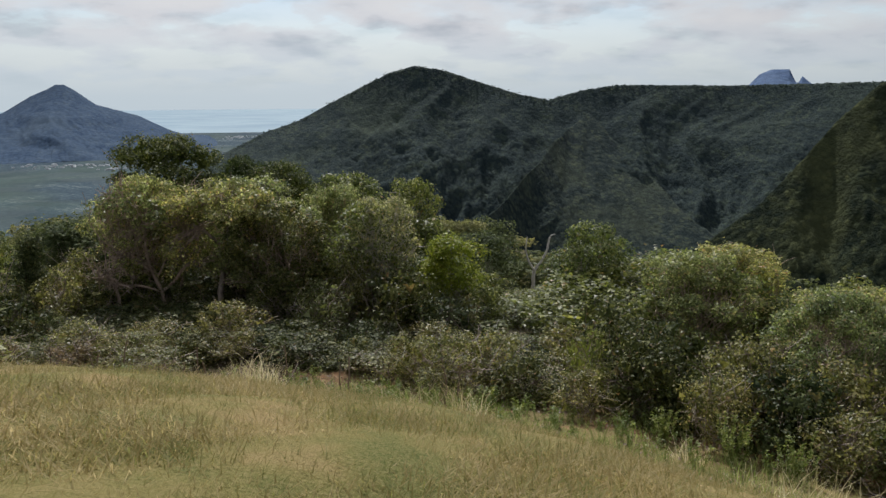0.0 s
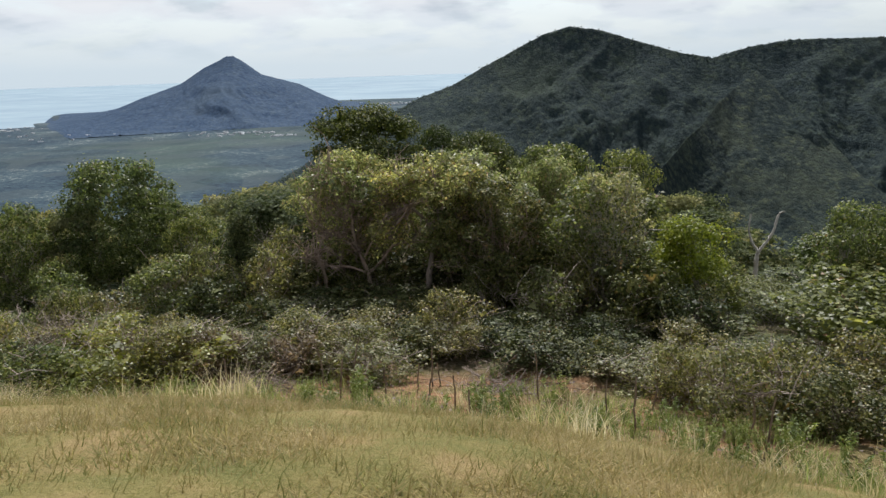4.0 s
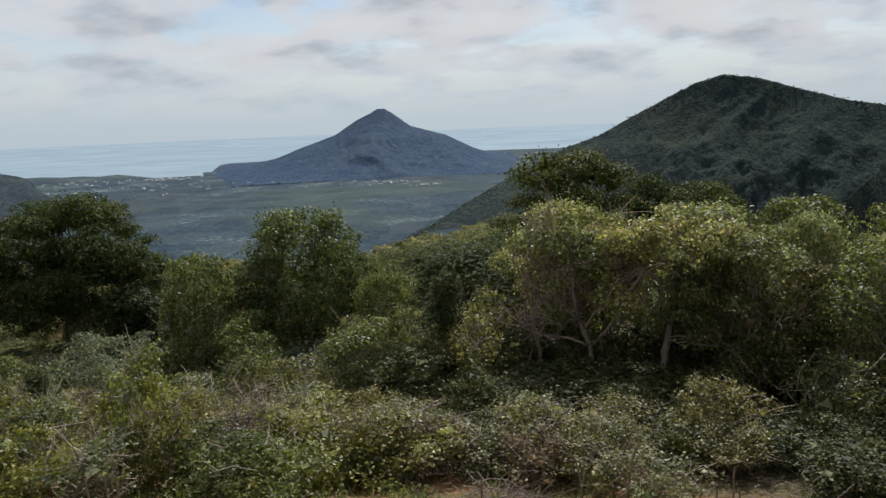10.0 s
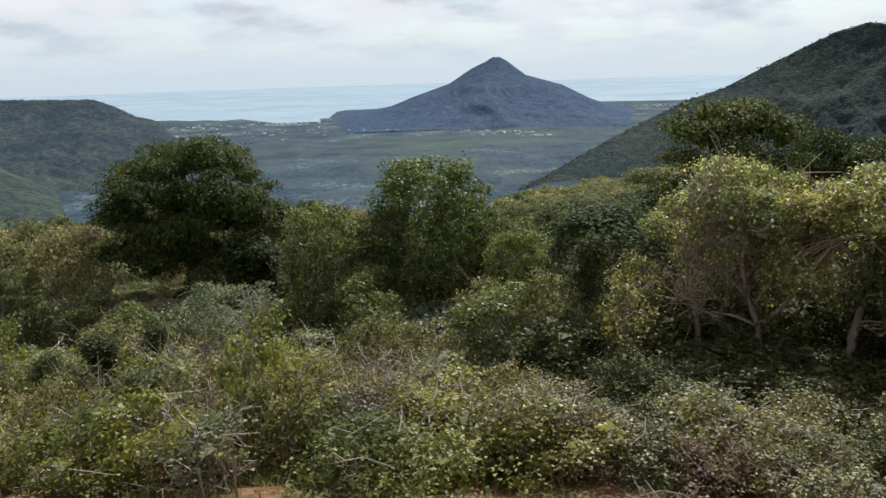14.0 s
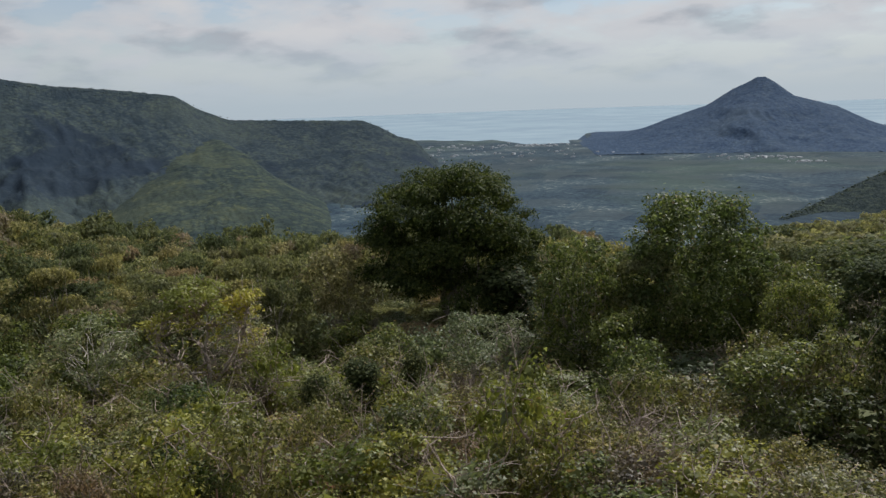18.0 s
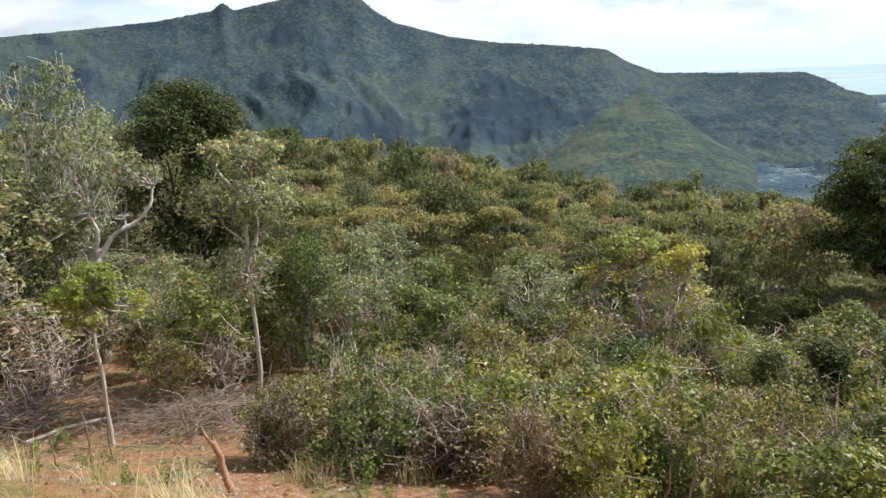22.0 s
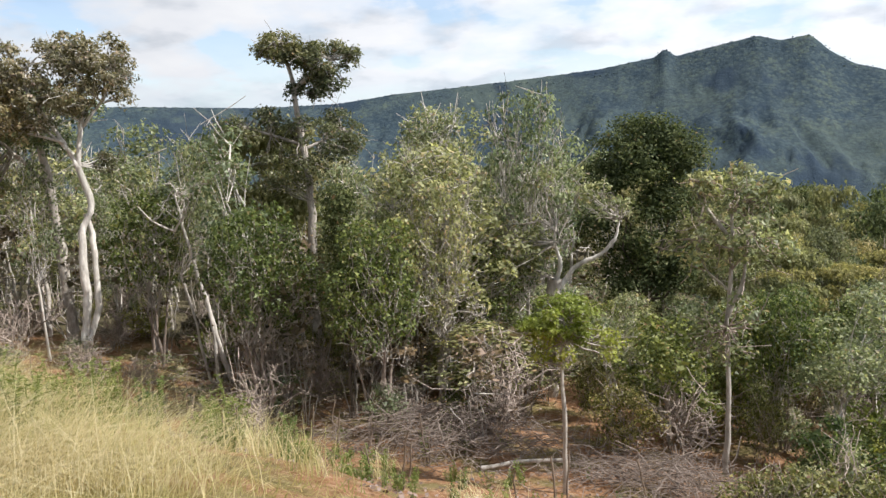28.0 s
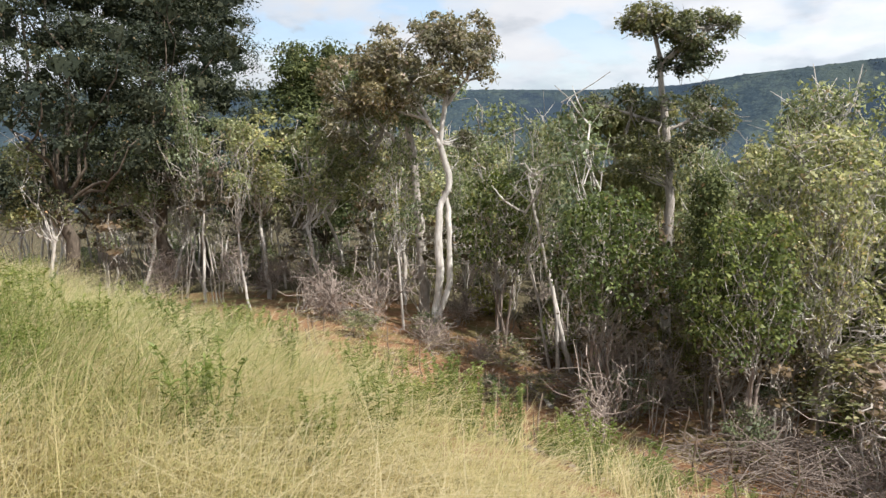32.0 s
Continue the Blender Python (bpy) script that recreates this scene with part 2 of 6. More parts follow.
def ground_material():
    """Lawn on the mound, trodden red soil and litter below it, leaf mould under the trees, haze-tinted woods and fields
    on the plain.
    """
    m, add, link, shader, _ = surface("ground", 0.95, 0.1)
    v = placed(add, link)
    split = add("ShaderNodeSeparateXYZ")
    link(v, split.inputs[0])
    dx = math_node(add, link, "ADD", split.outputs[0], 5.0)
    dy = math_node(add, link, "ADD", split.outputs[1], 2.0)
    r = math_node(add, link, "SQRT", math_node(add, link, "ADD", math_node(add, link, "MULTIPLY", dx, dx), math_node(add, link, "MULTIPLY", dy, dy)), 0)
    edge = noise_node(add, link, v, 0.35, 4.0)
    rr = math_node(add, link, "ADD", r, math_node(add, link, "MULTIPLY", math_node(add, link, "SUBTRACT", edge, 0.5), 6.0))
    fine = noise_node(add, link, v, 9.0, 6.0, 0.7)
    mid = noise_node(add, link, v, 1.3, 5.0)
    lawn = ramp_node(add, link, mid, [(0.34, (0.1, 0.118, 0.03)), (0.47, (0.17, 0.156, 0.048)), (0.56, (0.22, 0.182, 0.066)), (0.66, (0.3, 0.215, 0.1))])
    thatch = noise_node(add, link, v, 38.0, 4.0, 0.7)
    lawn = mixed(add, link, ramp_node(add, link, thatch, [(0.4, (0.0,) * 3), (0.65, (0.75,) * 3)]), lawn, (0.27, 0.225, 0.1))
    lawn = mixed(add, link, ramp_node(add, link, thatch, [(0.3, (0.6,) * 3), (0.45, (0.0,) * 3)]), lawn, (0.07, 0.07, 0.028))
    soil = ramp_node(add, link, fine, [(0.3, (0.15, 0.068, 0.032)), (0.5, (0.27, 0.145, 0.076)), (0.62, (0.34, 0.22, 0.135)), (0.75, (0.42, 0.33, 0.25))])
    weeds = ramp_node(add, link, fine, [(0.35, (0.08, 0.085, 0.028)), (0.7, (0.24, 0.2, 0.095))])
    overgrown = math_node(add, link, "ADD", mid, math_node(add, link, "MULTIPLY", math_node(add, link, "DIVIDE", math_node(add, link, "ADD", split.outputs[0], 13.0), 10.0, True), 0.07))
    soil = mixed(add, link, ramp_node(add, link, overgrown, [(0.46, (0.0,) * 3), (0.6, (0.8,) * 3)]), soil, weeds)
    # leaf mould, its tone lowered to paint in shade under the shrubs
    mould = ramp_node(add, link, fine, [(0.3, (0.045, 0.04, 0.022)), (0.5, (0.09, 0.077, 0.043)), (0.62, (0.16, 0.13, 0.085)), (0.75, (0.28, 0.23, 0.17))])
    # the lawn runs further down to the east; west of the mound the soil reaches the wood
    east = math_node(add, link, "MULTIPLY", math_node(add, link, "DIVIDE", math_node(add, link, "ADD", split.outputs[0], 4.0), 5.0, True), 4.0)
    west = math_node(add, link, "MULTIPLY", math_node(add, link, "DIVIDE", math_node(add, link, "SUBTRACT", -13.0, split.outputs[0]), 4.0, True), 7.0)
    lawn_r = math_node(add, link, "ADD", math_node(add, link, "SUBTRACT", rr, east), math_node(add, link, "MULTIPLY", west, 0.6))
    soil_r = math_node(add, link, "SUBTRACT", rr, west)
    col = mixed(add, link, ramp_node(add, link, math_node(add, link, "DIVIDE", lawn_r, 40.0), [(0.255, (0.0,) * 3), (0.3, (1.0,) * 3)]), lawn, soil)
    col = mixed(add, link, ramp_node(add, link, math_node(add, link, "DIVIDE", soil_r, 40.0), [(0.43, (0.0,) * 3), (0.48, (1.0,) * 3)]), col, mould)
    cell = add("ShaderNodeTexVoronoi", Scale=0.028)
    link(v, cell.inputs["Vector"])
    grain = noise_node(add, link, v, 0.22, 5.0, 0.8)
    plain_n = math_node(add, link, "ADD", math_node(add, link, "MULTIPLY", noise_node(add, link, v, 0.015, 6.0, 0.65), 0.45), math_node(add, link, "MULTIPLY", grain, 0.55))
    # plain tones are blued to paint in the distance haze
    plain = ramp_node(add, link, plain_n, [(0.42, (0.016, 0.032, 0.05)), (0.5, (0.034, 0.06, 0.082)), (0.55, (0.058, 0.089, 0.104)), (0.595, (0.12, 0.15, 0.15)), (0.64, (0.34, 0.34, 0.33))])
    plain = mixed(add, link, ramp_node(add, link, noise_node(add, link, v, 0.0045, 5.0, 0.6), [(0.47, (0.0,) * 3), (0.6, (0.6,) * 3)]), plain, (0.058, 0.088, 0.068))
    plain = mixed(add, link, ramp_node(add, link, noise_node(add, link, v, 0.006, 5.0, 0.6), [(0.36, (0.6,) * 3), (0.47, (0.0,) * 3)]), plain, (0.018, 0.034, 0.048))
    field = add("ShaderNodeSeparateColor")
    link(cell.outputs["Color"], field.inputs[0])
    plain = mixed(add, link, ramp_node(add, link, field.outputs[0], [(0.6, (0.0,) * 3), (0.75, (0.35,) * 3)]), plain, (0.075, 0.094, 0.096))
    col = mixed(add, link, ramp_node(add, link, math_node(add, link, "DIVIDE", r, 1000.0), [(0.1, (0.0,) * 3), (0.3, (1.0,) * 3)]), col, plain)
    link(col, shader.inputs["Base Color"])
    bumped(add, link, shader, thatch, 0.8, 0.04)
    return m


def sea_material():
    m, add, link, shader, _ = surface("sea", 0.9, 0.1)
    v = placed(add, link, (0.004, 0.004, 0.004))
    n = noise_node(add, link, v, 1.5, 6.0, 0.6)
    # pale matte base has the sky's reflection painted into it
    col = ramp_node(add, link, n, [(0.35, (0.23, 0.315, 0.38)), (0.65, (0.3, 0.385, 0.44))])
    link(col, shader.inputs["Base Color"])
    return m


def plain_material(name, a, b, scale=6.0, rough=0.8):
    m, add, link, shader, _ = surface(name, rough, 0.3)
    n = noise_node(add, link, placed(add, link), scale, 5.0, 0.65)
    link(ramp_node(add, link, n, [(0.3, a), (0.7, b)]), shader.inputs["Base Color"])
    bumped(add, link, shader, n, 0.4, 0.01)
    return m


GROUND = ground_material()
SEA = sea_material()
# the blue in the far woods and rock is distance haze put into the colour
WOODS_RIGHT = wooded_material("woods_dark_haze", (0.0241, 0.0365, 0.0399), (0.0396, 0.0557, 0.0532), (0.0688, 0.087, 0.0627), 0.34, 0.01, 0.45)
# light ends of rib, spur and shoulder put sunlight into the colour
WOODS_RIB = wooded_material("woods_part_sunlit", (0.018, 0.0282, 0.0306), (0.041, 0.0564, 0.0504), (0.0902, 0.105, 0.0675), 0.36, 0.015, 0.5)
WOODS_SPUR = wooded_material("woods_sunlit", (0.0119, 0.0194, 0.0136), (0.0357, 0.0458, 0.0255), (0.0935, 0.102, 0.0442), 0.42, 0.02, 0.55)
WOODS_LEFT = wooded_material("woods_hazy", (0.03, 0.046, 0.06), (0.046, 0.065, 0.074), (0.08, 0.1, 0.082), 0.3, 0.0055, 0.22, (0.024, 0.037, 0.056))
WOODS_SHOULDER = wooded_material("woods_hazy_sunlit", (0.03, 0.046, 0.048), (0.048, 0.067, 0.06), (0.102, 0.118, 0.068), 0.3, 0.009, 0.22)
WOODS_FAR = wooded_material("woods_blue_haze", (0.038, 0.066, 0.116), (0.054, 0.087, 0.142), (0.084, 0.118, 0.156), 0.22, 0.008, 0.25)
ROCK_FAR = wooded_material("rock_blue_haze", (0.085, 0.13, 0.23), (0.1, 0.15, 0.25), (0.12, 0.17, 0.27), 0.05, 0.01, 0.2)
LEAF_COPPER = leaf_material("leaf_copper", (0.09, 0.085, 0.045), (0.22, 0.2, 0.105), (0.42, 0.37, 0.22), dry=(0.44, 0.33, 0.24), dry_share=0.12)
LEAF_TALL = leaf_material("leaf_grey_green", (0.06, 0.07, 0.03), (0.14, 0.15, 0.065), (0.28, 0.28, 0.14))
LEAF_OLIVE = leaf_material("leaf_olive", (0.0495, 0.056, 0.0156), (0.171, 0.171, 0.0432), (0.506, 0.482, 0.184), 0.45, 0.45, dry=(0.34, 0.22, 0.13), dry_share=0.1, spec=0.32)
# lighter copy of the olive leaf; sunlight on the wood is in its colour
LEAF_WOOD = leaf_material("leaf_sunlit_olive", (0.0778, 0.0973, 0.0407), (0.243, 0.265, 0.117), (0.563, 0.582, 0.315), 0.46, 0.48, dry=(0.42, 0.3, 0.18), dry_share=0.1, spec=0.28)
LEAF_TWISTED = leaf_material("leaf_yellow_olive", (0.0785, 0.0945, 0.0307), (0.259, 0.285, 0.093), (0.628, 0.641, 0.272), 0.44, 0.52, dry=(0.46, 0.29, 0.15), dry_share=0.12, spec=0.32)
LEAF_GREEN = leaf_material("leaf_green", (0.0343, 0.0496, 0.0127), (0.117, 0.15, 0.0363), (0.333, 0.37, 0.118), 0.46, 0.46, spec=0.26)
LEAF_LIME = leaf_material("leaf_lime", (0.069, 0.084, 0.0154), (0.207, 0.228, 0.0385), (0.414, 0.42, 0.11), spec=0.4)
LEAF_DARK = leaf_material("leaf_dark", (0.0288, 0.0415, 0.0156), (0.0816, 0.101, 0.0338), (0.192, 0.207, 0.0754), 0.6, 0.32, dry_share=0.02, spec=0.12)
LEAF_BROWN = leaf_material("leaf_brown", (0.06, 0.05, 0.028), (0.17, 0.132, 0.072), (0.4, 0.32, 0.2), 0.46, dry=(0.42, 0.32, 0.25), dry_share=0.15, spec=0.28)
LEAF_YELLOW = leaf_material("leaf_yellow", (0.096, 0.125, 0.011), (0.252, 0.294, 0.0242), (0.48, 0.488, 0.066), spec=0.25)
LEAF_GOLD = leaf_material("leaf_gold", (0.18, 0.19, 0.03), (0.37, 0.37, 0.07), (0.58, 0.55, 0.18))
LEAF_BRIGHT = leaf_material("leaf_bright", (0.15, 0.17, 0.02), (0.33, 0.355, 0.045), (0.52, 0.52, 0.14))
# glossy leaves, darkened in colour for the shade under the trees
LEAF_SHADE = leaf_material("leaf_shade_glossy", (0.0242, 0.033, 0.0108), (0.0704, 0.0858, 0.0243), (0.22, 0.231, 0.081), 0.5, 0.28, spec=0.12)
CANOPY_GREEN = leaf_material("canopy_green", (0.0679, 0.0779, 0.0354), (0.232, 0.238, 0.104), (0.491, 0.472, 0.236), 0.6, 0.42, spec=0.06, fine=11.0)
CANOPY_OLIVE = leaf_material("canopy_olive", (0.0842, 0.0885, 0.0437), (0.292, 0.277, 0.135), (0.585, 0.537, 0.307), 0.6, 0.42, spec=0.06, fine=11.0)
CANOPY_DARK = leaf_material("canopy_dark", (0.0421, 0.0566, 0.026), (0.131, 0.156, 0.0661), (0.304, 0.319, 0.142), 0.6, 0.36, spec=0.06, fine=11.0)
CANOPY_BROWN = leaf_material("canopy_brown", (0.0913, 0.0779, 0.0496), (0.281, 0.236, 0.144), (0.503, 0.413, 0.271), 0.6, 0.38, dry=(0.3, 0.22, 0.14), spec=0.06, fine=11.0)
BARK_GREY = bark_material("bark_grey", (0.24, 0.205, 0.17), (0.52, 0.475, 0.42))
BARK_WHITE = bark_material("bark_white", (0.4, 0.36, 0.31), (0.74, 0.7, 0.64))
BARK_DARK = bark_material("bark_dark", (0.07, 0.055, 0.042), (0.18, 0.145, 0.11))
BARK_PALE = bark_material("bark_pale", (0.34, 0.3, 0.26), (0.66, 0.61, 0.55))
TWIG = bark_material("twig", (0.24, 0.185, 0.15), (0.5, 0.42, 0.36))
BRUSH = bark_material("brushwood", (0.141, 0.108, 0.0884), (0.37, 0.301, 0.252))
BARK_RUSSET = bark_material("bark_russet", (0.22, 0.155, 0.115), (0.5, 0.39, 0.31))
RED_WOOD = bark_material("red_wood", (0.26, 0.13, 0.08), (0.45, 0.25, 0.16))
STAKE_WOOD = bark_material("stake_wood", (0.1, 0.07, 0.05), (0.3, 0.23, 0.17))
GRASS = blade_material("grass_short", [(0.15, (0.134, 0.171, 0.0388)), (0.38, (0.246, 0.242, 0.0701)), (0.66, (0.379, 0.303, 0.119)), (0.95, (0.558, 0.451, 0.237))], 0.6)
GRASS_TALL = blade_material("grass_tall", [(0.12, (0.24, 0.29, 0.08)), (0.36, (0.44, 0.41, 0.165)), (0.62, (0.63, 0.53, 0.28)), (0.88, (0.75, 0.67, 0.44))])
GRASS_GREEN = blade_material("weed_green", [(0.25, (0.12, 0.18, 0.036)), (0.6, (0.23, 0.295, 0.065)), (0.95, (0.4, 0.42, 0.15))])
WHITE_WALL = plain_material("white_wall", (0.28, 0.31, 0.34), (0.5, 0.52, 0.54), 0.05)

# ---- helpers for meshes ----


def quick_mesh(name, verts, faces, mats, smooth=False):
    """A mesh from arrays of vertices and of equally long faces."""
    verts, faces = np.asarray(verts, np.float32), np.asarray(faces, np.int32)
    me = bpy.data.meshes.new(name)
    k = faces.shape[1]
    me.vertices.add(len(verts))
    me.vertices.foreach_set("co", verts.ravel())
    me.loops.add(faces.size)
    me.loops.foreach_set("vertex_index", faces.ravel())
    me.polygons.add(len(faces))
    me.polygons.foreach_set("loop_start", np.arange(0, faces.size, k, dtype=np.int32))
    me.polygons.foreach_set("loop_total", np.full(len(faces), k, np.int32))
    if smooth:
        me.polygons.foreach_set("use_smooth", np.ones(len(faces), bool))
    me.update(calc_edges=True)
    for m in mats if isinstance(mats, (list, tuple)) else (mats,):
        me.materials.append(m)
    return me


def part(name, me, parent, label=""):
    ob = new(name, me)
    ob.parent = parent
    return tagged(ob, label)


def thing(name, m, label, category, group="", kind=""):
    ob = new(name)
    ob.empty_display_size = 0.2
    ob.matrix_world = m
    return tagged(ob, label, category, group, kind)


def tubes(lines, sides=6):
    """Tapered tubes along lines [(points, radii), ...] as one set of quads."""
    vs, fs, base = [], [], 0
    ang = np.linspace(0, 2 * math.pi, sides, endpoint=False)
    for pts, rad in lines:
        pts = np.asarray(pts, float)
        rad = np.asarray(rad, float)
        tang = np.gradient(pts, axis=0)
        tang /= np.linalg.norm(tang, axis=1)[:, None] + 1e-9
        ref = np.where(np.abs(tang[:, 2:3]) > 0.9, [[1.0, 0, 0]], [[0, 0, 1.0]])
        a = np.cross(tang, ref)
        a /= np.linalg.norm(a, axis=1)[:, None] + 1e-9
        b = np.cross(tang, a)
        ring = pts[:, None] + rad[:, None, None] * (np.cos(ang)[None, :, None] * a[:, None] + np.sin(ang)[None, :, None] * b[:, None])
        vs.append(ring.reshape(-1, 3))
        n = len(pts)
        i, j = np.meshgrid(np.arange(n - 1), np.arange(sides), indexing="ij")
        jn = (j + 1) % sides
        fs.append(np.stack([base + i * sides + j, base + i * sides + jn, base + (i + 1) * sides + jn, base + (i + 1) * sides + j], -1).reshape(-1, 4))
        base += n * sides
    return np.concatenate(vs), np.concatenate(fs)


def wander(rng, a, b, n, sway):
    """A crooked line from a to b."""
    a, b = np.asarray(a, float), np.asarray(b, float)
    u = np.linspace(0, 1, n)[:, None]
    length = np.linalg.norm(b - a)
    off = np.cumsum(rng.normal(0, 1, (n, 3)), 0)
    off -= u * off[-1]
    return a + (b - a) * u + off * sway * length / n


def leaves(rng, where, normal, size, slim=0.42, simple=False):
    """Folded pointed leaves: a quad of two triangles each."""
    n = len(where)
    nrm = normal / (np.linalg.norm(normal, axis=1)[:, None] + 1e-9)
    along = np.cross(nrm, rng.normal(0, 1, (n, 3)))
    along /= np.linalg.norm(along, axis=1)[:, None] + 1e-9
    side = np.cross(nrm, along)
    s = (size * rng.uniform(0.65, 1.3, n))[:, None]
    if simple:
        v = np.stack([where - along * s * 0.5 - side * s * slim, where - along * s * 0.4 + side * s * slim, where + along * s * 0.6], 1)
        return v.reshape(-1, 3), np.arange(3 * n).reshape(-1, 3)
    v = np.stack([where - along * s * 0.5, where + side * s * slim + nrm * s * 0.12, where + along * s * 0.5, where - side * s * slim + nrm * s * 0.12], 1)
    base = np.arange(n)[:, None] * 4
    f = np.concatenate([base + [[0, 1, 2]], base + [[0, 2, 3]]], 1).reshape(-1, 3)
    return v.reshape(-1, 3), f


def foliage(rng, centres, radii, count, size, flat=0.75, slim=0.42, inner=0.45, simple=False, core=0):
    """Leaves spread over the outsides of clumps; core: large leaf triangles added inside each clump to block light."""
    centres, radii = np.asarray(centres, float), np.asarray(radii, float)
    p = radii ** 2
    k = rng.choice(len(centres), count, p=p / p.sum())
    d = rng.normal(0, 1, (count, 3))
    d /= np.linalg.norm(d, axis=1)[:, None]
    d[:, 2] = np.where((d[:, 2] < -0.2) & (rng.random(count) < 0.6), -d[:, 2], d[:, 2])
    rad = rng.uniform(inner, 1.0, count) ** 0.6 * np.where(rng.random(count) < 0.16, rng.uniform(1.0, 1.45, count), 1.0)
    lump = 1 + 0.18 * np.sin(7 * d[:, 0] + k) * np.sin(6 * d[:, 1] + 2 * k)
    pos = centres[k] + d * (radii[k] * rad * lump)[:, None] * [1, 1, flat]
    shell = leaves(rng, pos, d * 0.8 + rng.normal(0, 0.55, (count, 3)) + [0, 0, 0.45], size, slim, simple)
    if not core:
        return shell
    k = np.repeat(np.arange(len(centres)), core)
    d = rng.normal(0, 1, (len(k), 3))
    d *= (rng.uniform(0.1, 0.5, len(k)) / np.linalg.norm(d, axis=1))[:, None]
    inside = leaves(rng, centres[k] + d * radii[k][:, None] * [1, 1, flat], d + rng.normal(0, 0.1, d.shape), radii[k] * 0.5, 0.5, simple)
    return join([shell, inside])


def join(chunks):
    vs, fs, base = [], [], 0
    for v, f in chunks:
        vs.append(v)
        fs.append(f + base)
        base += len(v)
    return np.concatenate(vs), np.concatenate(fs)


def clumps_of(rng, shape, width, low, top, n, size):
    """Centres and radii of the leaf clumps that make up a crown."""
    c, r, h = [], [], top - low
    for i in range(n):
        a, q = rng.uniform(0, 2 * math.pi), math.sqrt(rng.random())
        if shape == "dome":
            z = low + h * (0.25 + 0.6 * math.sqrt(max(0.0, 1 - q * q * 0.85))) * rng.uniform(0.4, 1.0) ** 0.7
            w = q
        elif shape == "pads":
            a, q = i * 2.39996, min(1.0, 1.04 * math.sqrt((i + 0.5) / n))
            z = low + h * (0.12 + 0.82 * math.sqrt(max(0.0, 1 - q ** 2.6))) * rng.uniform(0.86, 1.0) + (h * 0.12 if rng.random() < 0.3 else 0) * q
            w = q * rng.uniform(0.9, 1.04)
            if rng.random() < 0.45:
                z, w = low + h * rng.uniform(0.1, 0.6), q * 0.85
        elif shape == "tiers":
            t = rng.random() ** 0.9
            z, w = low + h * t * 0.96, (1.12 - 0.6 * t) * (0.2 + 0.85 * q)
        elif shape == "egg":
            t = (i + 0.5) / n
            a, q = i * 2.39996, rng.uniform(0.15, 1.0) ** 0.5
            z, w = low + h * (0.06 + 0.9 * t), math.sqrt(max(0.05, 1 - ((t - 0.42) / 0.64) ** 2)) * q
        elif shape == "column":
            t = rng.random()
            z, w = low + h * t, (1 - t * 0.75) * q * 0.8
        elif shape == "layered":
            t = (int(rng.random() * 3) + 0.5) / 3
            z, w = low + h * (t * 0.95 + rng.uniform(-0.04, 0.04)), (1.15 - t * 0.55) * q
        else:
            t = rng.random()
            z, w = low + h * (0.1 + 0.82 * t), math.sqrt(max(0.05, 1 - (1.7 * t - 0.75) ** 2)) * q
        c.append((math.cos(a) * w * width * 0.42, math.sin(a) * w * width * 0.42, z))
        r.append(size * rng.uniform(0.7, 1.25))
    return np.array(c), np.array(r)


# ---- the land ----
def dip(x, y):
    """The hollow between the mound and the wood to the west."""
    x, y = np.asarray(x, float), np.asarray(y, float)
    az = np.degrees(np.arctan2(-(x + 5), y + 2))
    return np.interp(az, [-180, 50, 62, 75, 101, 106, 112, 180], [0, 0, 0.5, 0.5, 0.6, 0.2, 0.0, 0]) * np.interp(np.hypot(x + 5, y + 2), [13, 16.5, 30, 50], [0, 1, 1, 0])


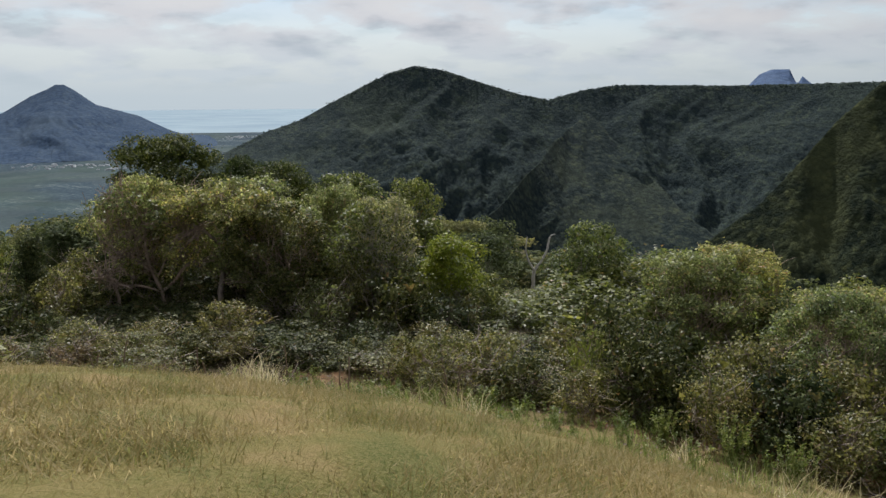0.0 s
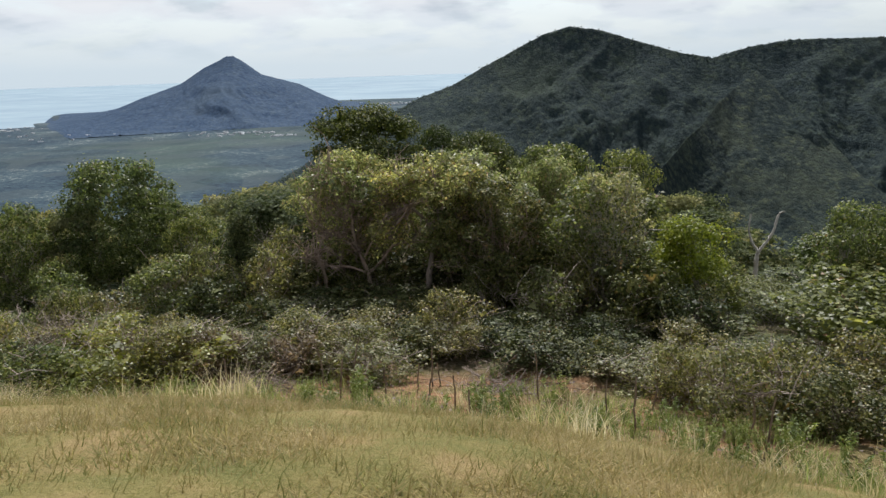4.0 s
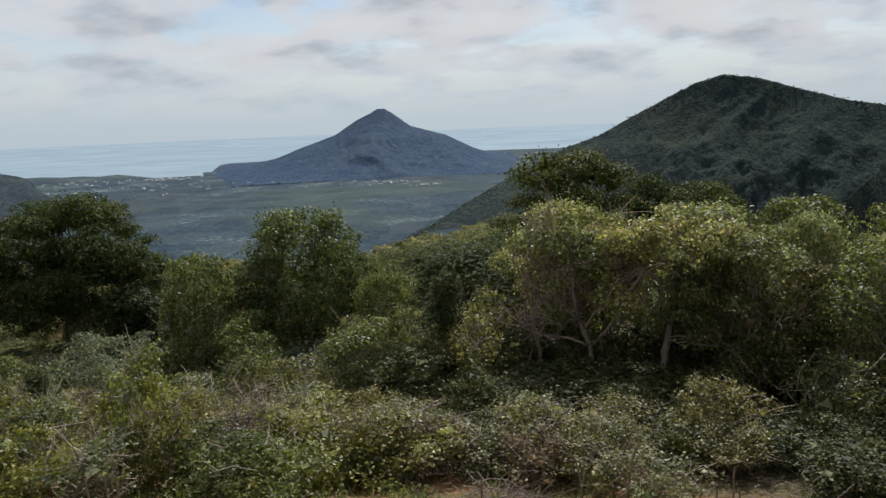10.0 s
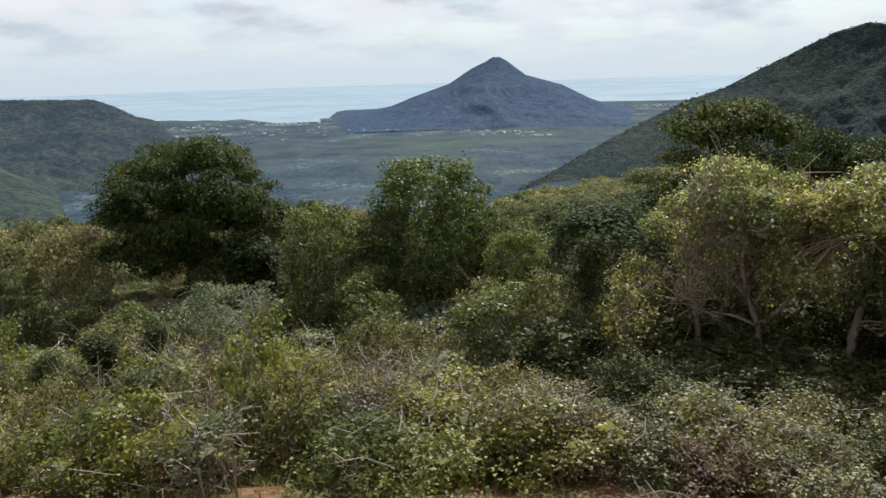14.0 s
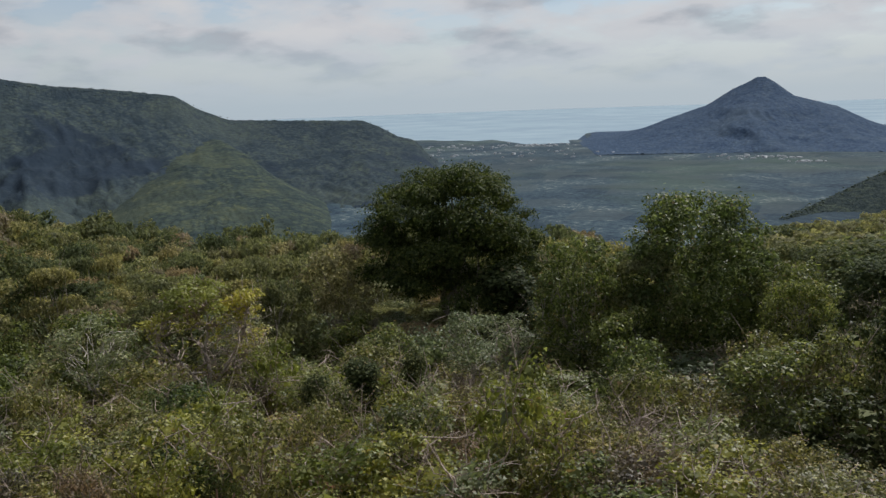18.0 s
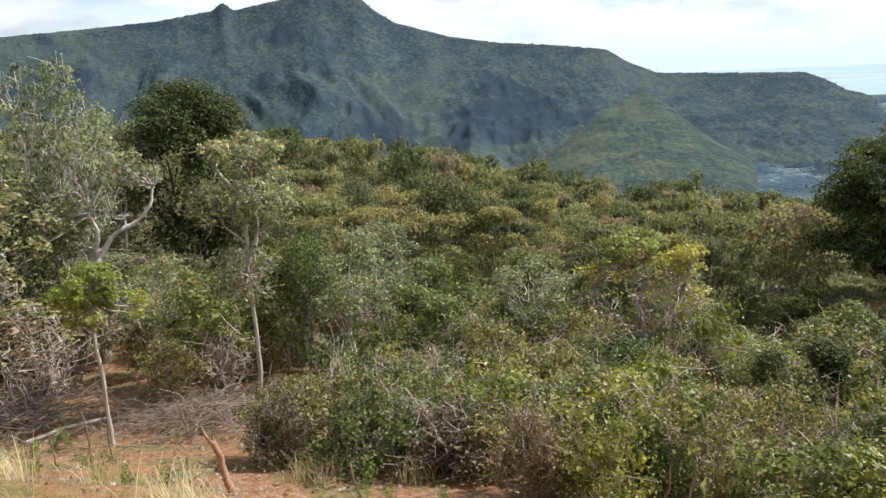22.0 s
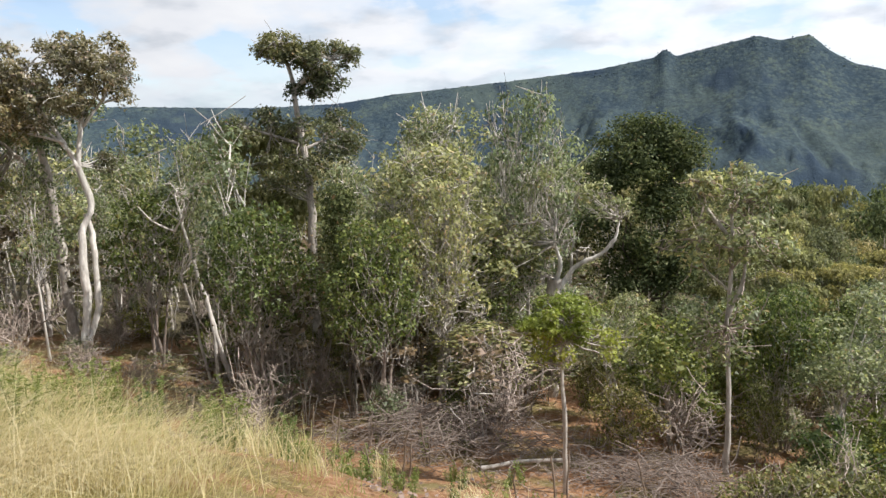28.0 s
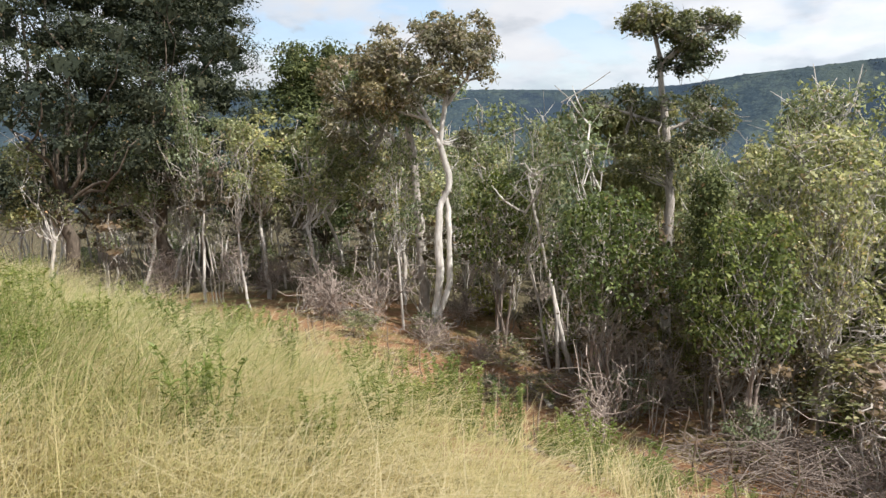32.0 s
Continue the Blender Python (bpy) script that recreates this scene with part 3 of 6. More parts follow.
def ground_z(x, y):
    """Height of the ground: a round mound that falls to the woods, then the gorge and the plain."""
    x, y = np.asarray(x, float), np.asarray(y, float)
    r = np.hypot(x + 5, y + 2)
    az = np.degrees(np.arctan2(-(x + 5), y + 2))
    mound = np.interp(r, [0, 5.4, 7, 8.3, 9.9, 11.3, 12.6, 14, 17.5], [0.3, 0.1, -0.3, -0.65, -1.2, -1.8, -2.6, -3.3, -4.2])
    slope = np.interp(az, [-180, -100, -60, -40, -15, 0, 10, 20, 30, 50, 62, 75, 85, 100, 140, 180], [0.02, 0.02, 0.1, 0.22, 0.16, 0.1, 0.1, 0.14, 0.2, 0.2, 0.17, 0.11, 0.075, 0.06, 0.05, 0.02])
    s = np.maximum(r - 17.5, 0)
    z = mound - slope * np.minimum(s, 100) - dip(x, y)
    # the slope steepens below the gorge rim; south-west of the mound the ground holds its height longer
    z = z - 0.12 * np.clip(r - 34, 0, 71) * np.interp(az, [-60, -45, -6, 4], [0, 1, 1, 0])
    z = z + np.interp(az, [100, 108, 120, 135, 165, 180], [0, 0.4, 1.0, 1.2, 1.2, 0]) * np.interp(r, [6, 9, 12, 16, 26, 36], [0, 0.4, 0.95, 1.0, 0.5, 0])
    drop = np.clip((r - 105) / np.interp(az, [-66, -58, 2, 9], [300, 70, 70, 300]), 0, 1)
    z = z * (1 - drop) + (-73.5) * drop
    z = np.where(r > 405, -73.5 + 1.2 * np.sin(x / 97) * np.cos(y / 83), z)
    # the gorge under the dark ridge
    z = z - 56 * np.clip((r - 115) / 100, 0, 1) * np.clip((960 - r) / 120, 0, 1) * np.interp(az, [-66, -58, 2, 9], [0, 1, 1, 0])
    # beyond the shore the land lies under the water
    shore = np.interp(az, [-180, 5, 17, 33, 36.2, 37.2, 39.4, 42, 48, 60, 180], [1700, 1790, 1740, 1700, 1640, 1420, 1300, 1440, 1550, 1500, 1700]) + 14 * np.sin(az * 3.1) + 9 * np.sin(az * 7.7)
    z = z - np.clip((r - shore) / 40, 0, 1) * 6
    return z


def build_ground():
    radii = np.concatenate([np.arange(0.02, 40, 0.4), np.geomspace(40, 4800, 90)])
    az = np.linspace(0, 2 * math.pi, 320, endpoint=False)
    rr, aa = np.meshgrid(radii, az, indexing="ij")
    x, y = -5 - np.sin(aa) * rr, -2 + np.cos(aa) * rr
    z = ground_z(x, y)
    z += np.where(rr < 60, 0.05 * np.sin(x * 1.7 + 0.6 * y) * np.cos(y * 1.3) + 0.03 * np.sin(3.1 * x - 2.2 * y), 0) * np.clip(rr / 5, 0, 1)
    n, k = len(radii), len(az)
    i, j = np.meshgrid(np.arange(n - 1), np.arange(k), indexing="ij")
    jn = (j + 1) % k
    f = np.stack([i * k + j, (i + 1) * k + j, (i + 1) * k + jn, i * k + jn], -1).reshape(-1, 4)
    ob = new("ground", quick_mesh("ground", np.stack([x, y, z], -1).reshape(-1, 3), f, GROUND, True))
    tagged(ob, "grassy mound with dry lawn and red soil above wooded slopes", "ground", kind="structure")
    a = np.linspace(0, 2 * math.pi, 128, endpoint=False)
    ring = np.concatenate([np.stack([-5 - np.sin(a) * q, -2 + np.cos(a) * q, 0 * a - 75], -1) for q in (1180, 1600, 2600, 4900)])
    i, j = np.meshgrid(np.arange(3), np.arange(128), indexing="ij")
    jn = (j + 1) % 128
    f = np.stack([i * 128 + j, (i + 1) * 128 + j, (i + 1) * 128 + jn, i * 128 + jn], -1).reshape(-1, 4)
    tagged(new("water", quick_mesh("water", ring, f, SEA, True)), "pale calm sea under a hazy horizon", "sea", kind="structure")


build_ground()

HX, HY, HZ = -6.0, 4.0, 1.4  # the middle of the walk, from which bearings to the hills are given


def value_noise(x, y, seed):
    """Smooth noise in the plane, 0 to 1."""
    i, j = np.floor(x).astype(int), np.floor(y).astype(int)
    u, v = x - i, y - j
    u, v = u * u * (3 - 2 * u), v * v * (3 - 2 * v)

    def h(a, b):
        n = np.sin(a * 127.1 + b * 311.7 + seed * 74.7) * 43758.5453
        return n - np.floor(n)

    return (h(i, j) * (1 - u) + h(i + 1, j) * u) * (1 - v) + (h(i, j + 1) * (1 - u) + h(i + 1, j + 1) * u) * v


def ridged(side, down, seed, wide=1.0):
    """Ribs and gullies that run down a slope, bent and of uneven width."""
    s, amp, total = 0, 1.0, 0.0
    warp = 70 * value_noise(side / 90, down / 60, seed + 3)
    for k, width in enumerate((85.0 * wide, 38.0 * wide, 17.0, 8.0)):
        n = value_noise((side + warp) / width, down / (width * 1.7), seed + k * 11)
        s = s + amp * np.abs(2 * n - 1)
        total += amp
        amp *= 0.55
    return s / total


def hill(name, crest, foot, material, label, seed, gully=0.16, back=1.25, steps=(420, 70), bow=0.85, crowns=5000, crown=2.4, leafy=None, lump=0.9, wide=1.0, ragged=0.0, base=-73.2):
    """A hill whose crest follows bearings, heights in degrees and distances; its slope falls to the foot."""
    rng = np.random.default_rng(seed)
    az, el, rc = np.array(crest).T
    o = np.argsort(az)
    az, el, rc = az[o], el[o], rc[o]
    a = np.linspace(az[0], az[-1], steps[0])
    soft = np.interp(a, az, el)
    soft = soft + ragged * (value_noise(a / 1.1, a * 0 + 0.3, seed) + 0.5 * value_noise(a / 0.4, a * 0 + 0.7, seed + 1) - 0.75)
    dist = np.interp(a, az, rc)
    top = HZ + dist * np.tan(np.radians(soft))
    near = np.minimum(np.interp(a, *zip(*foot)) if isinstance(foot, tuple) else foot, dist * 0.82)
    u = np.concatenate([np.linspace(0, 1, steps[1]), np.linspace(1, 2, 14)[1:]])
    A, U = np.meshgrid(a, u, indexing="ij")
    # small knobs of the crest fade out down the slope
    reach = max(1, int(1.2 / ((az[-1] - az[0]) / steps[0])))
    even = np.convolve(np.pad(top, reach, mode="edge"), np.ones(2 * reach + 1) / (2 * reach + 1), "valid")
    T = even[:, None] + (top - even)[:, None] * np.clip((U - 0.82) / 0.18, 0, 1)
    D, N = dist[:, None] + 0 * U, near[:, None] + 0 * U
    rad = np.where(U <= 1, N + (D - N) * U, D * (1 + (back - 1) * (U - 1)))
    low = np.minimum(base, T - 2)
    rise = np.where(U <= 1, np.maximum(U, 0) ** bow, np.maximum(0.0, 1 - np.maximum(U - 1, 0) ** 1.5))
    g = ridged(np.radians(A) * D, rad, seed, wide) * gully * 3.2 * np.clip(U, 0, 1) ** 0.8 * 1.5 * np.clip(1 - U, 0, 1)
    z = low + (T - low) * np.clip(rise - g * 0.6, -0.05, 1.0)
    z += lump * rng.normal(0, 1, z.shape) * np.clip(1.25 - U, 0.12, 1)
    x, y = HX - np.sin(np.radians(A)) * rad, HY + np.cos(np.radians(A)) * rad
    n, k = A.shape
    i, j = np.meshgrid(np.arange(n - 1), np.arange(k - 1), indexing="ij")
    f = np.stack([i * k + j, (i + 1) * k + j, (i + 1) * k + j + 1, i * k + j + 1], -1).reshape(-1, 4)
    v = np.stack([x, y, z], -1)
    ob = new(name, quick_mesh(name, v.reshape(-1, 3), f, material, True))
    tagged(ob, label, "mountain", kind="structure")
    if crowns:
        ii, jj = rng.integers(0, n, crowns), steps[1] - 1 - rng.integers(0, 3, crowns)
        pos = v[ii, jj] + rng.normal(0, 2.0, (crowns, 3)) * [1, 1, 0.0]
        ball_v, ball_f = low_ball()
        s = crown * rng.uniform(0.45, 1.1, crowns)
        vv = pos[:, None] + ball_v[None] * s[:, None, None] * [1, 1, 0.6] * rng.uniform(0.75, 1.25, (crowns, len(ball_v), 1))
        ff = ball_f[None] + (np.arange(crowns) * len(ball_v))[:, None, None]
        w = new("far_trees", quick_mesh("far_trees", vv.reshape(-1, 3), ff.reshape(-1, 3), leafy))
        tagged(w, "dense tree crowns covering a distant mountainside", "woods", kind="stuff")
    return ob


def low_ball():
    v = np.array([(1, 0, 0), (-1, 0, 0), (0, 1, 0), (0, -1, 0), (0, 0, 1), (0, 0, -1)], float)
    f = np.array([(0, 2, 4), (2, 1, 4), (1, 3, 4), (3, 0, 4), (2, 0, 5), (1, 2, 5), (3, 1, 5), (0, 3, 5)])
    return v, f


CROWN_RIGHT = crown_material("far_crown_dark", (0.05, 0.07, 0.056), (0.115, 0.138, 0.092))
# blue haze is mixed into these crown colours too
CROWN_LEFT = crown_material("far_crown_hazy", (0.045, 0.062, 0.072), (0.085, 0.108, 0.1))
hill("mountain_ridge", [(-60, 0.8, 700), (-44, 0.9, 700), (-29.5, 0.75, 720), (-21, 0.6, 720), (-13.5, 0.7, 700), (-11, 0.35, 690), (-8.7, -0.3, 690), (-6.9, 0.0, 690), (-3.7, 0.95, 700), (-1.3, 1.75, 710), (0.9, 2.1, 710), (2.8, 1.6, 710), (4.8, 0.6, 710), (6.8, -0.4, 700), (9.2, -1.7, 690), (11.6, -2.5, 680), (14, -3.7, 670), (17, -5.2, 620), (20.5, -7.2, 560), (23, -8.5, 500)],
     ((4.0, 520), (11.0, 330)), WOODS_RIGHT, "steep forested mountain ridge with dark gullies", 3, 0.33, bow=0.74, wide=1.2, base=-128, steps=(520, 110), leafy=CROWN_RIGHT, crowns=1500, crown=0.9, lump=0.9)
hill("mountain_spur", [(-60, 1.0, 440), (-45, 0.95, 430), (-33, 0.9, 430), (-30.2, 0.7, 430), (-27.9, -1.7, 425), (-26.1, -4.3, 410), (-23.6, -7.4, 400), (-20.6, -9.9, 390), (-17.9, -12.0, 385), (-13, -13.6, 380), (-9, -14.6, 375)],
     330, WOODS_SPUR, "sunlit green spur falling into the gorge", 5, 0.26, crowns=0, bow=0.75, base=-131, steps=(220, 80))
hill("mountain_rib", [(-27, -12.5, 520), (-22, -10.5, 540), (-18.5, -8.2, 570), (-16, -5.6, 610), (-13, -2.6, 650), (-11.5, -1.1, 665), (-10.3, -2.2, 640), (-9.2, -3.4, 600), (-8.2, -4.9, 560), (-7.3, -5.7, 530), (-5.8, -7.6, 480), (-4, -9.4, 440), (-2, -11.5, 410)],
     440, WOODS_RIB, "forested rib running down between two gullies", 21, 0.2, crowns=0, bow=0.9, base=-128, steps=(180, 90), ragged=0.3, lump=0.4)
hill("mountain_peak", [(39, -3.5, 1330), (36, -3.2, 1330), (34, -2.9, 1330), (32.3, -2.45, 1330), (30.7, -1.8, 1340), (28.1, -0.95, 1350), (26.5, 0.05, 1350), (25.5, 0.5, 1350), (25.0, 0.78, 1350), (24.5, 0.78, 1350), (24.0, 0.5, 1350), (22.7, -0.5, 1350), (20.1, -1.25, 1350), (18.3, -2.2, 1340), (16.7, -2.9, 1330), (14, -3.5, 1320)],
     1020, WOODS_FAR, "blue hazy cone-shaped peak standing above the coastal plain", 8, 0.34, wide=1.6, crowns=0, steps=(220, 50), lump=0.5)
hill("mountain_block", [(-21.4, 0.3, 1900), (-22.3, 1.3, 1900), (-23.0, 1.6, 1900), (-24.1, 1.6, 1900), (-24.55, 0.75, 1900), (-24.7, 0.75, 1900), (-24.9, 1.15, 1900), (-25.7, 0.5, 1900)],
     1600, ROCK_FAR, "distant flat-topped rock, blue from painted haze, beside a small pinnacle", 9, 0.05, crowns=0, steps=(120, 30), lump=0.3)
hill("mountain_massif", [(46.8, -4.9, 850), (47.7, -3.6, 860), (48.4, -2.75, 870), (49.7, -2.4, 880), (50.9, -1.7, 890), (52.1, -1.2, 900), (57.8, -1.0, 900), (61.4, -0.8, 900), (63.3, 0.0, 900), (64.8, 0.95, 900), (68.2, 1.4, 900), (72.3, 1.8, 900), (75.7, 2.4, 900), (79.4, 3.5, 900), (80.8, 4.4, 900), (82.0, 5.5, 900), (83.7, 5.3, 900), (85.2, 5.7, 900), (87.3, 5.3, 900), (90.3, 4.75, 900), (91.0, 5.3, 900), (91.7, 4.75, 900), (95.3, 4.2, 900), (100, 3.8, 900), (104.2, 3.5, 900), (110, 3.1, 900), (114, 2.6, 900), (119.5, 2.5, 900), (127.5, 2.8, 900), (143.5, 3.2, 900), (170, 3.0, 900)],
     400, WOODS_LEFT, "long forested mountain with dark cliffs, painted cloud shadow and a knobbed summit", 12, 0.45, steps=(560, 80), bow=2.0, wide=1.9, crowns=1500, crown=1.0, leafy=CROWN_LEFT, lump=0.9)
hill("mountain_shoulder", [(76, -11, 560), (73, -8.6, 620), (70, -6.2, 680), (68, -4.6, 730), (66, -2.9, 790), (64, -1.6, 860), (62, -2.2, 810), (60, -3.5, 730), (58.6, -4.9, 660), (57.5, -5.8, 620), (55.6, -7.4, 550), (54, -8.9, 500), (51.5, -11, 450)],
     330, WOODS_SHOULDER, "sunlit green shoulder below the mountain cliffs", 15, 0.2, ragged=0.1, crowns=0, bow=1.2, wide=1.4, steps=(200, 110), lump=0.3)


# ---- trees ----
def tree_parts(seed, height, width, low, shape="round", clumps=14, leaf=0.11, count=3500, leafmat=None, bark=None, trunk=0.12, stems=1, lean=0.1, bare=6, clump=None, flat=0.75, slim=0.42, inner=0.45, twig=None, lite=False, simple=False, spray=3, few=99, crook=0.3, core=4):
    """Meshes of one tree that stands at the origin: trunks, limbs and crown; lite: the wood is one mesh."""
    rng = np.random.default_rng(seed)
    c, r = clumps_of(rng, shape, width, low, height, clumps, clump or width * 0.19)
    c[:, 2] = np.minimum(c[:, 2], height - r * flat * 0.8)
    n_side, seg = (3, 3) if lite else (5, 5)
    trunks, forks, limbs = [], [], []
    for s in range(stems):
        a = rng.uniform(0, 2 * math.pi)
        foot = np.array([math.cos(a), math.sin(a), 0]) * (0.0 if stems == 1 else rng.uniform(0.1, 0.35)) * max(0.4, width * 0.2)
        fork = np.array([foot[0] * 2 + rng.normal(0, lean) * low, foot[1] * 2 + rng.normal(0, lean) * low, max(low * rng.uniform(0.75, 1.0), height * 0.18)])
        line = wander(rng, foot - [0, 0, 0.25], fork, 8, crook)
        k = trunk * (1 if stems == 1 else rng.uniform(0.55, 0.9))
        rad = np.linspace(k, k * 0.62, 8)
        rad[0] *= 1.35
        trunks.append((line, rad))
        forks.append((fork, k * 0.6))
    for i in range(len(c)):
        if i >= few:
            limbs.append([])
            continue
        fork, k = forks[int(rng.integers(len(forks)))]
        goal = c[i] + [0, 0, r[i] * 0.2]
        mid = (fork + goal) / 2 + rng.normal(0, 0.12, 3) * width * 0.3 + [0, 0, -0.05 * height]
        line = np.concatenate([wander(rng, fork, mid, seg, 0.3), wander(rng, mid, goal, seg, 0.4)[1:]])
        own = [(line, np.linspace(k * 0.42, max(0.006, k * 0.12), len(line)))]
        for q in range(spray):
            end = c[i] + rng.normal(0, 0.55, 3) * r[i] * [1, 1, flat]
            own.append((wander(rng, line[int(rng.integers(seg - 1, len(line)))], end, 3 if lite else 4, 0.4), np.linspace(k * 0.12 + 0.007, 0.005, 3 if lite else 4)))
        limbs.append(own)
    for q in range(bare):
        i = int(rng.integers(len(c)))
        start = forks[0][0] * 0.4 + c[i] * 0.6
        away = c[i] - [0, 0, (height + low) / 2]
        end = c[i] + away / (np.linalg.norm(away) + 1e-6) * r[i] * rng.uniform(0.5, 1.1) + rng.normal(0, 0.1, 3)
        main = wander(rng, start, end, 6, 0.45)
        limbs[i].append((main, np.linspace(0.022, 0.007, 6)))
        for w in range(3):
            b = main[int(rng.integers(2, 5))]
            limbs[i].append((wander(rng, b, b + rng.normal(0, 0.28, 3) + [0, 0, 0.12], 3, 0.4), np.linspace(0.011, 0.005, 3)))
    made = []
    if lite:
        wood = [tubes(trunks, 5), tubes([q for own in limbs for q in own], n_side)]
        if count:
            made.append(("trunk", quick_mesh("trunk", *join(wood), twig or bark, True)))
        else:
            made.append(("stem", quick_mesh("stem", *wood[0], bark, True)))
            made.append(("twig_tangle", quick_mesh("twig_tangle", *wood[1], twig or bark, True)))
    else:
        for t in trunks:
            made.append(("trunk", quick_mesh("trunk", *tubes([t], 8), bark, True)))
        for own in limbs:
            if not own:
                continue
            v, f = join([tubes(own[:1], 5)] + ([tubes(own[1:], 3)] if len(own) > 1 else []))
            made.append(("limb", quick_mesh("limb", v, f, twig or bark, True)))
    if count:
        v, f = foliage(rng, c, r, count, leaf, flat, slim, inner, simple, core)
        made.append(("crown", quick_mesh("crown", v, f, leafmat)))
    return made


def tree_kind(name, label, category, **spec):
    """A maker of trees of one kind: the meshes are built once and shared."""
    made = tree_parts(**spec)
    height, width = spec["height"], spec["width"]

    def plant(x, y, h, w, turn=0.0, label_own="", group="", sink=0.05):
        ob = thing(name, pose(x, y, float(ground_z(x, y)) - sink, 0, 0, turn), label_own or label, category, group)
        ob.scale = (w / width, w / width, (h + min(1.0, h / 3) * float(dip(x, y))) / height)
        for kind, me in made:
            part(kind, me, ob)
        return ob

    return plant


def kinds(how_many, name, label, category, seed, **spec):
    return [tree_kind(name, label, category, seed=seed + i, **spec) for i in range(how_many)]


LEAF_UMBRELLA = leaf_material("leaf_umbrella", (0.02, 0.033, 0.008), (0.066, 0.09, 0.02), (0.18, 0.2, 0.055), 0.55, 0.32, dry_share=0.01, spec=0.14)
TWISTED = kinds(2, "twisted_tree", "gnarled tree with olive leathery leaves and bare reddish twigs", "tree", 20, height=4.6, width=5.0, low=1.2, clumps=80, leaf=0.076, count=21000, leafmat=LEAF_TWISTED, bark=BARK_GREY, trunk=0.13, stems=2, lean=0.25, bare=20, clump=0.42, twig=BARK_RUSSET, simple=True, core=0)
DOME = kinds(2, "dome_tree", "dark green umbrella-crowned tree above the canopy", "tree", 30, height=5.5, width=4.2, low=2.2, shape="pads", clumps=80, leaf=0.075, count=24000, leafmat=LEAF_UMBRELLA, bark=BARK_GREY, trunk=0.16, bare=0, clump=0.55, flat=0.55, spray=0, few=8, simple=True)
BIG = kinds(1, "umbrella_tree", "large umbrella tree with a broad crown of leafy tiers", "tree", 33, height=7.0, width=6.9, low=2.3, shape="pads", clumps=130, leaf=0.068, count=84000, leafmat=LEAF_UMBRELLA, bark=BARK_GREY, trunk=0.32, stems=2, lean=0.15, bare=0, clump=0.74, flat=0.5, inner=0.6, spray=0, few=16, simple=True, core=12)
GROVE = kinds(1, "leafy_tree", "broad leafy tree with glossy green leaves", "tree", 36, height=5.1, width=4.9, low=0.9, shape="egg", clumps=120, leaf=0.075, count=30000, leafmat=LEAF_GREEN, bark=BARK_GREY, trunk=0.1, stems=3, bare=4, clump=0.46, spray=0, few=26, simple=True)
GLOSSY = kinds(1, "glossy_tree", "crooked tree with dark glossy leaves beside gnarled trees", "tree", 38, height=4.4, width=4.2, low=1.1, clumps=76, leaf=0.076, count=15000, leafmat=LEAF_SHADE, bark=BARK_GREY, trunk=0.1, stems=2, lean=0.2, bare=14, clump=0.4, twig=BARK_RUSSET, simple=True, core=0)
ROUND = kinds(3, "leafy_tree", "leafy green tree with glossy small leaves", "tree", 40, height=4.4, width=3.2, low=0.9, shape="egg", clumps=56, leaf=0.076, count=11500, leafmat=LEAF_GREEN, bark=BARK_GREY, trunk=0.1, stems=2, bare=3, clump=0.38, spray=1, simple=True)
ROUND_LITE = kinds(3, "leafy_tree", "leafy green tree among the shrubs", "tree", 44, height=4.0, width=3.2, low=0.7, clumps=20, leaf=0.102, count=4350, leafmat=LEAF_GREEN, bark=BARK_GREY, trunk=0.09, stems=2, bare=2, clump=0.6, lite=True, simple=True, spray=1)
OLIVE = kinds(3, "olive_tree", "slender grey-stemmed tree with olive leaf clusters", "tree", 50, height=5.0, width=3.0, low=1.9, shape="egg", clumps=40, leaf=0.076, count=5600, leafmat=LEAF_WOOD, bark=BARK_GREY, trunk=0.085, stems=2, lean=0.12, bare=40, clump=0.4, twig=BARK_PALE, simple=True, core=0)
SHADY = kinds(2, "leafy_tree", "green leafy tree on several thin grey stems", "tree", 57, height=4.0, width=2.6, low=1.7, shape="egg", clumps=34, leaf=0.074, count=5000, leafmat=LEAF_GREEN, bark=BRUSH, trunk=0.06, stems=4, lean=0.16, bare=6, clump=0.36, twig=BARK_GREY, simple=True, spray=1, crook=0.15, core=0)
OLIVE_LITE = kinds(3, "olive_tree", "grey-stemmed tree with sparse olive leaves", "tree", 54, height=5.0, width=3.0, low=2.3, clumps=20, leaf=0.08, count=3900, leafmat=LEAF_WOOD, bark=BARK_GREY, trunk=0.08, stems=2, lean=0.12, bare=7, clump=0.46, twig=BARK_PALE, lite=True, simple=True, spray=1, crook=0.12, core=0)
COLUMN = kinds(2, "columnar_tree", "narrow dark green column-shaped young tree", "tree", 60, height=2.6, width=1.0, low=0.2, shape="column", clumps=20, leaf=0.0592, count=5950, leafmat=LEAF_DARK, bark=BARK_DARK, trunk=0.05, bare=0, clump=0.28, flat=1.2, lite=True, spray=0, simple=True)
COLUMN_HIGH = kinds(1, "columnar_tree", "dark feathery young tree on a bare slim stem", "tree", 63, height=4.4, width=1.5, low=1.7, shape="column", clumps=22, leaf=0.06, count=6000, leafmat=LEAF_DARK, bark=BARK_DARK, trunk=0.05, bare=2, clump=0.36, flat=1.1, spray=0, few=6, simple=True)
DENSE = kinds(1, "dense_tree", "dense dark evergreen tree with a tall oval crown", "tree", 66, height=6.6, width=3.3, low=0.8, clumps=60, leaf=0.074, count=34000, leafmat=LEAF_DARK, bark=BARK_DARK, trunk=0.16, bare=0, clump=0.68, inner=0.2, spray=0, few=10, simple=True)
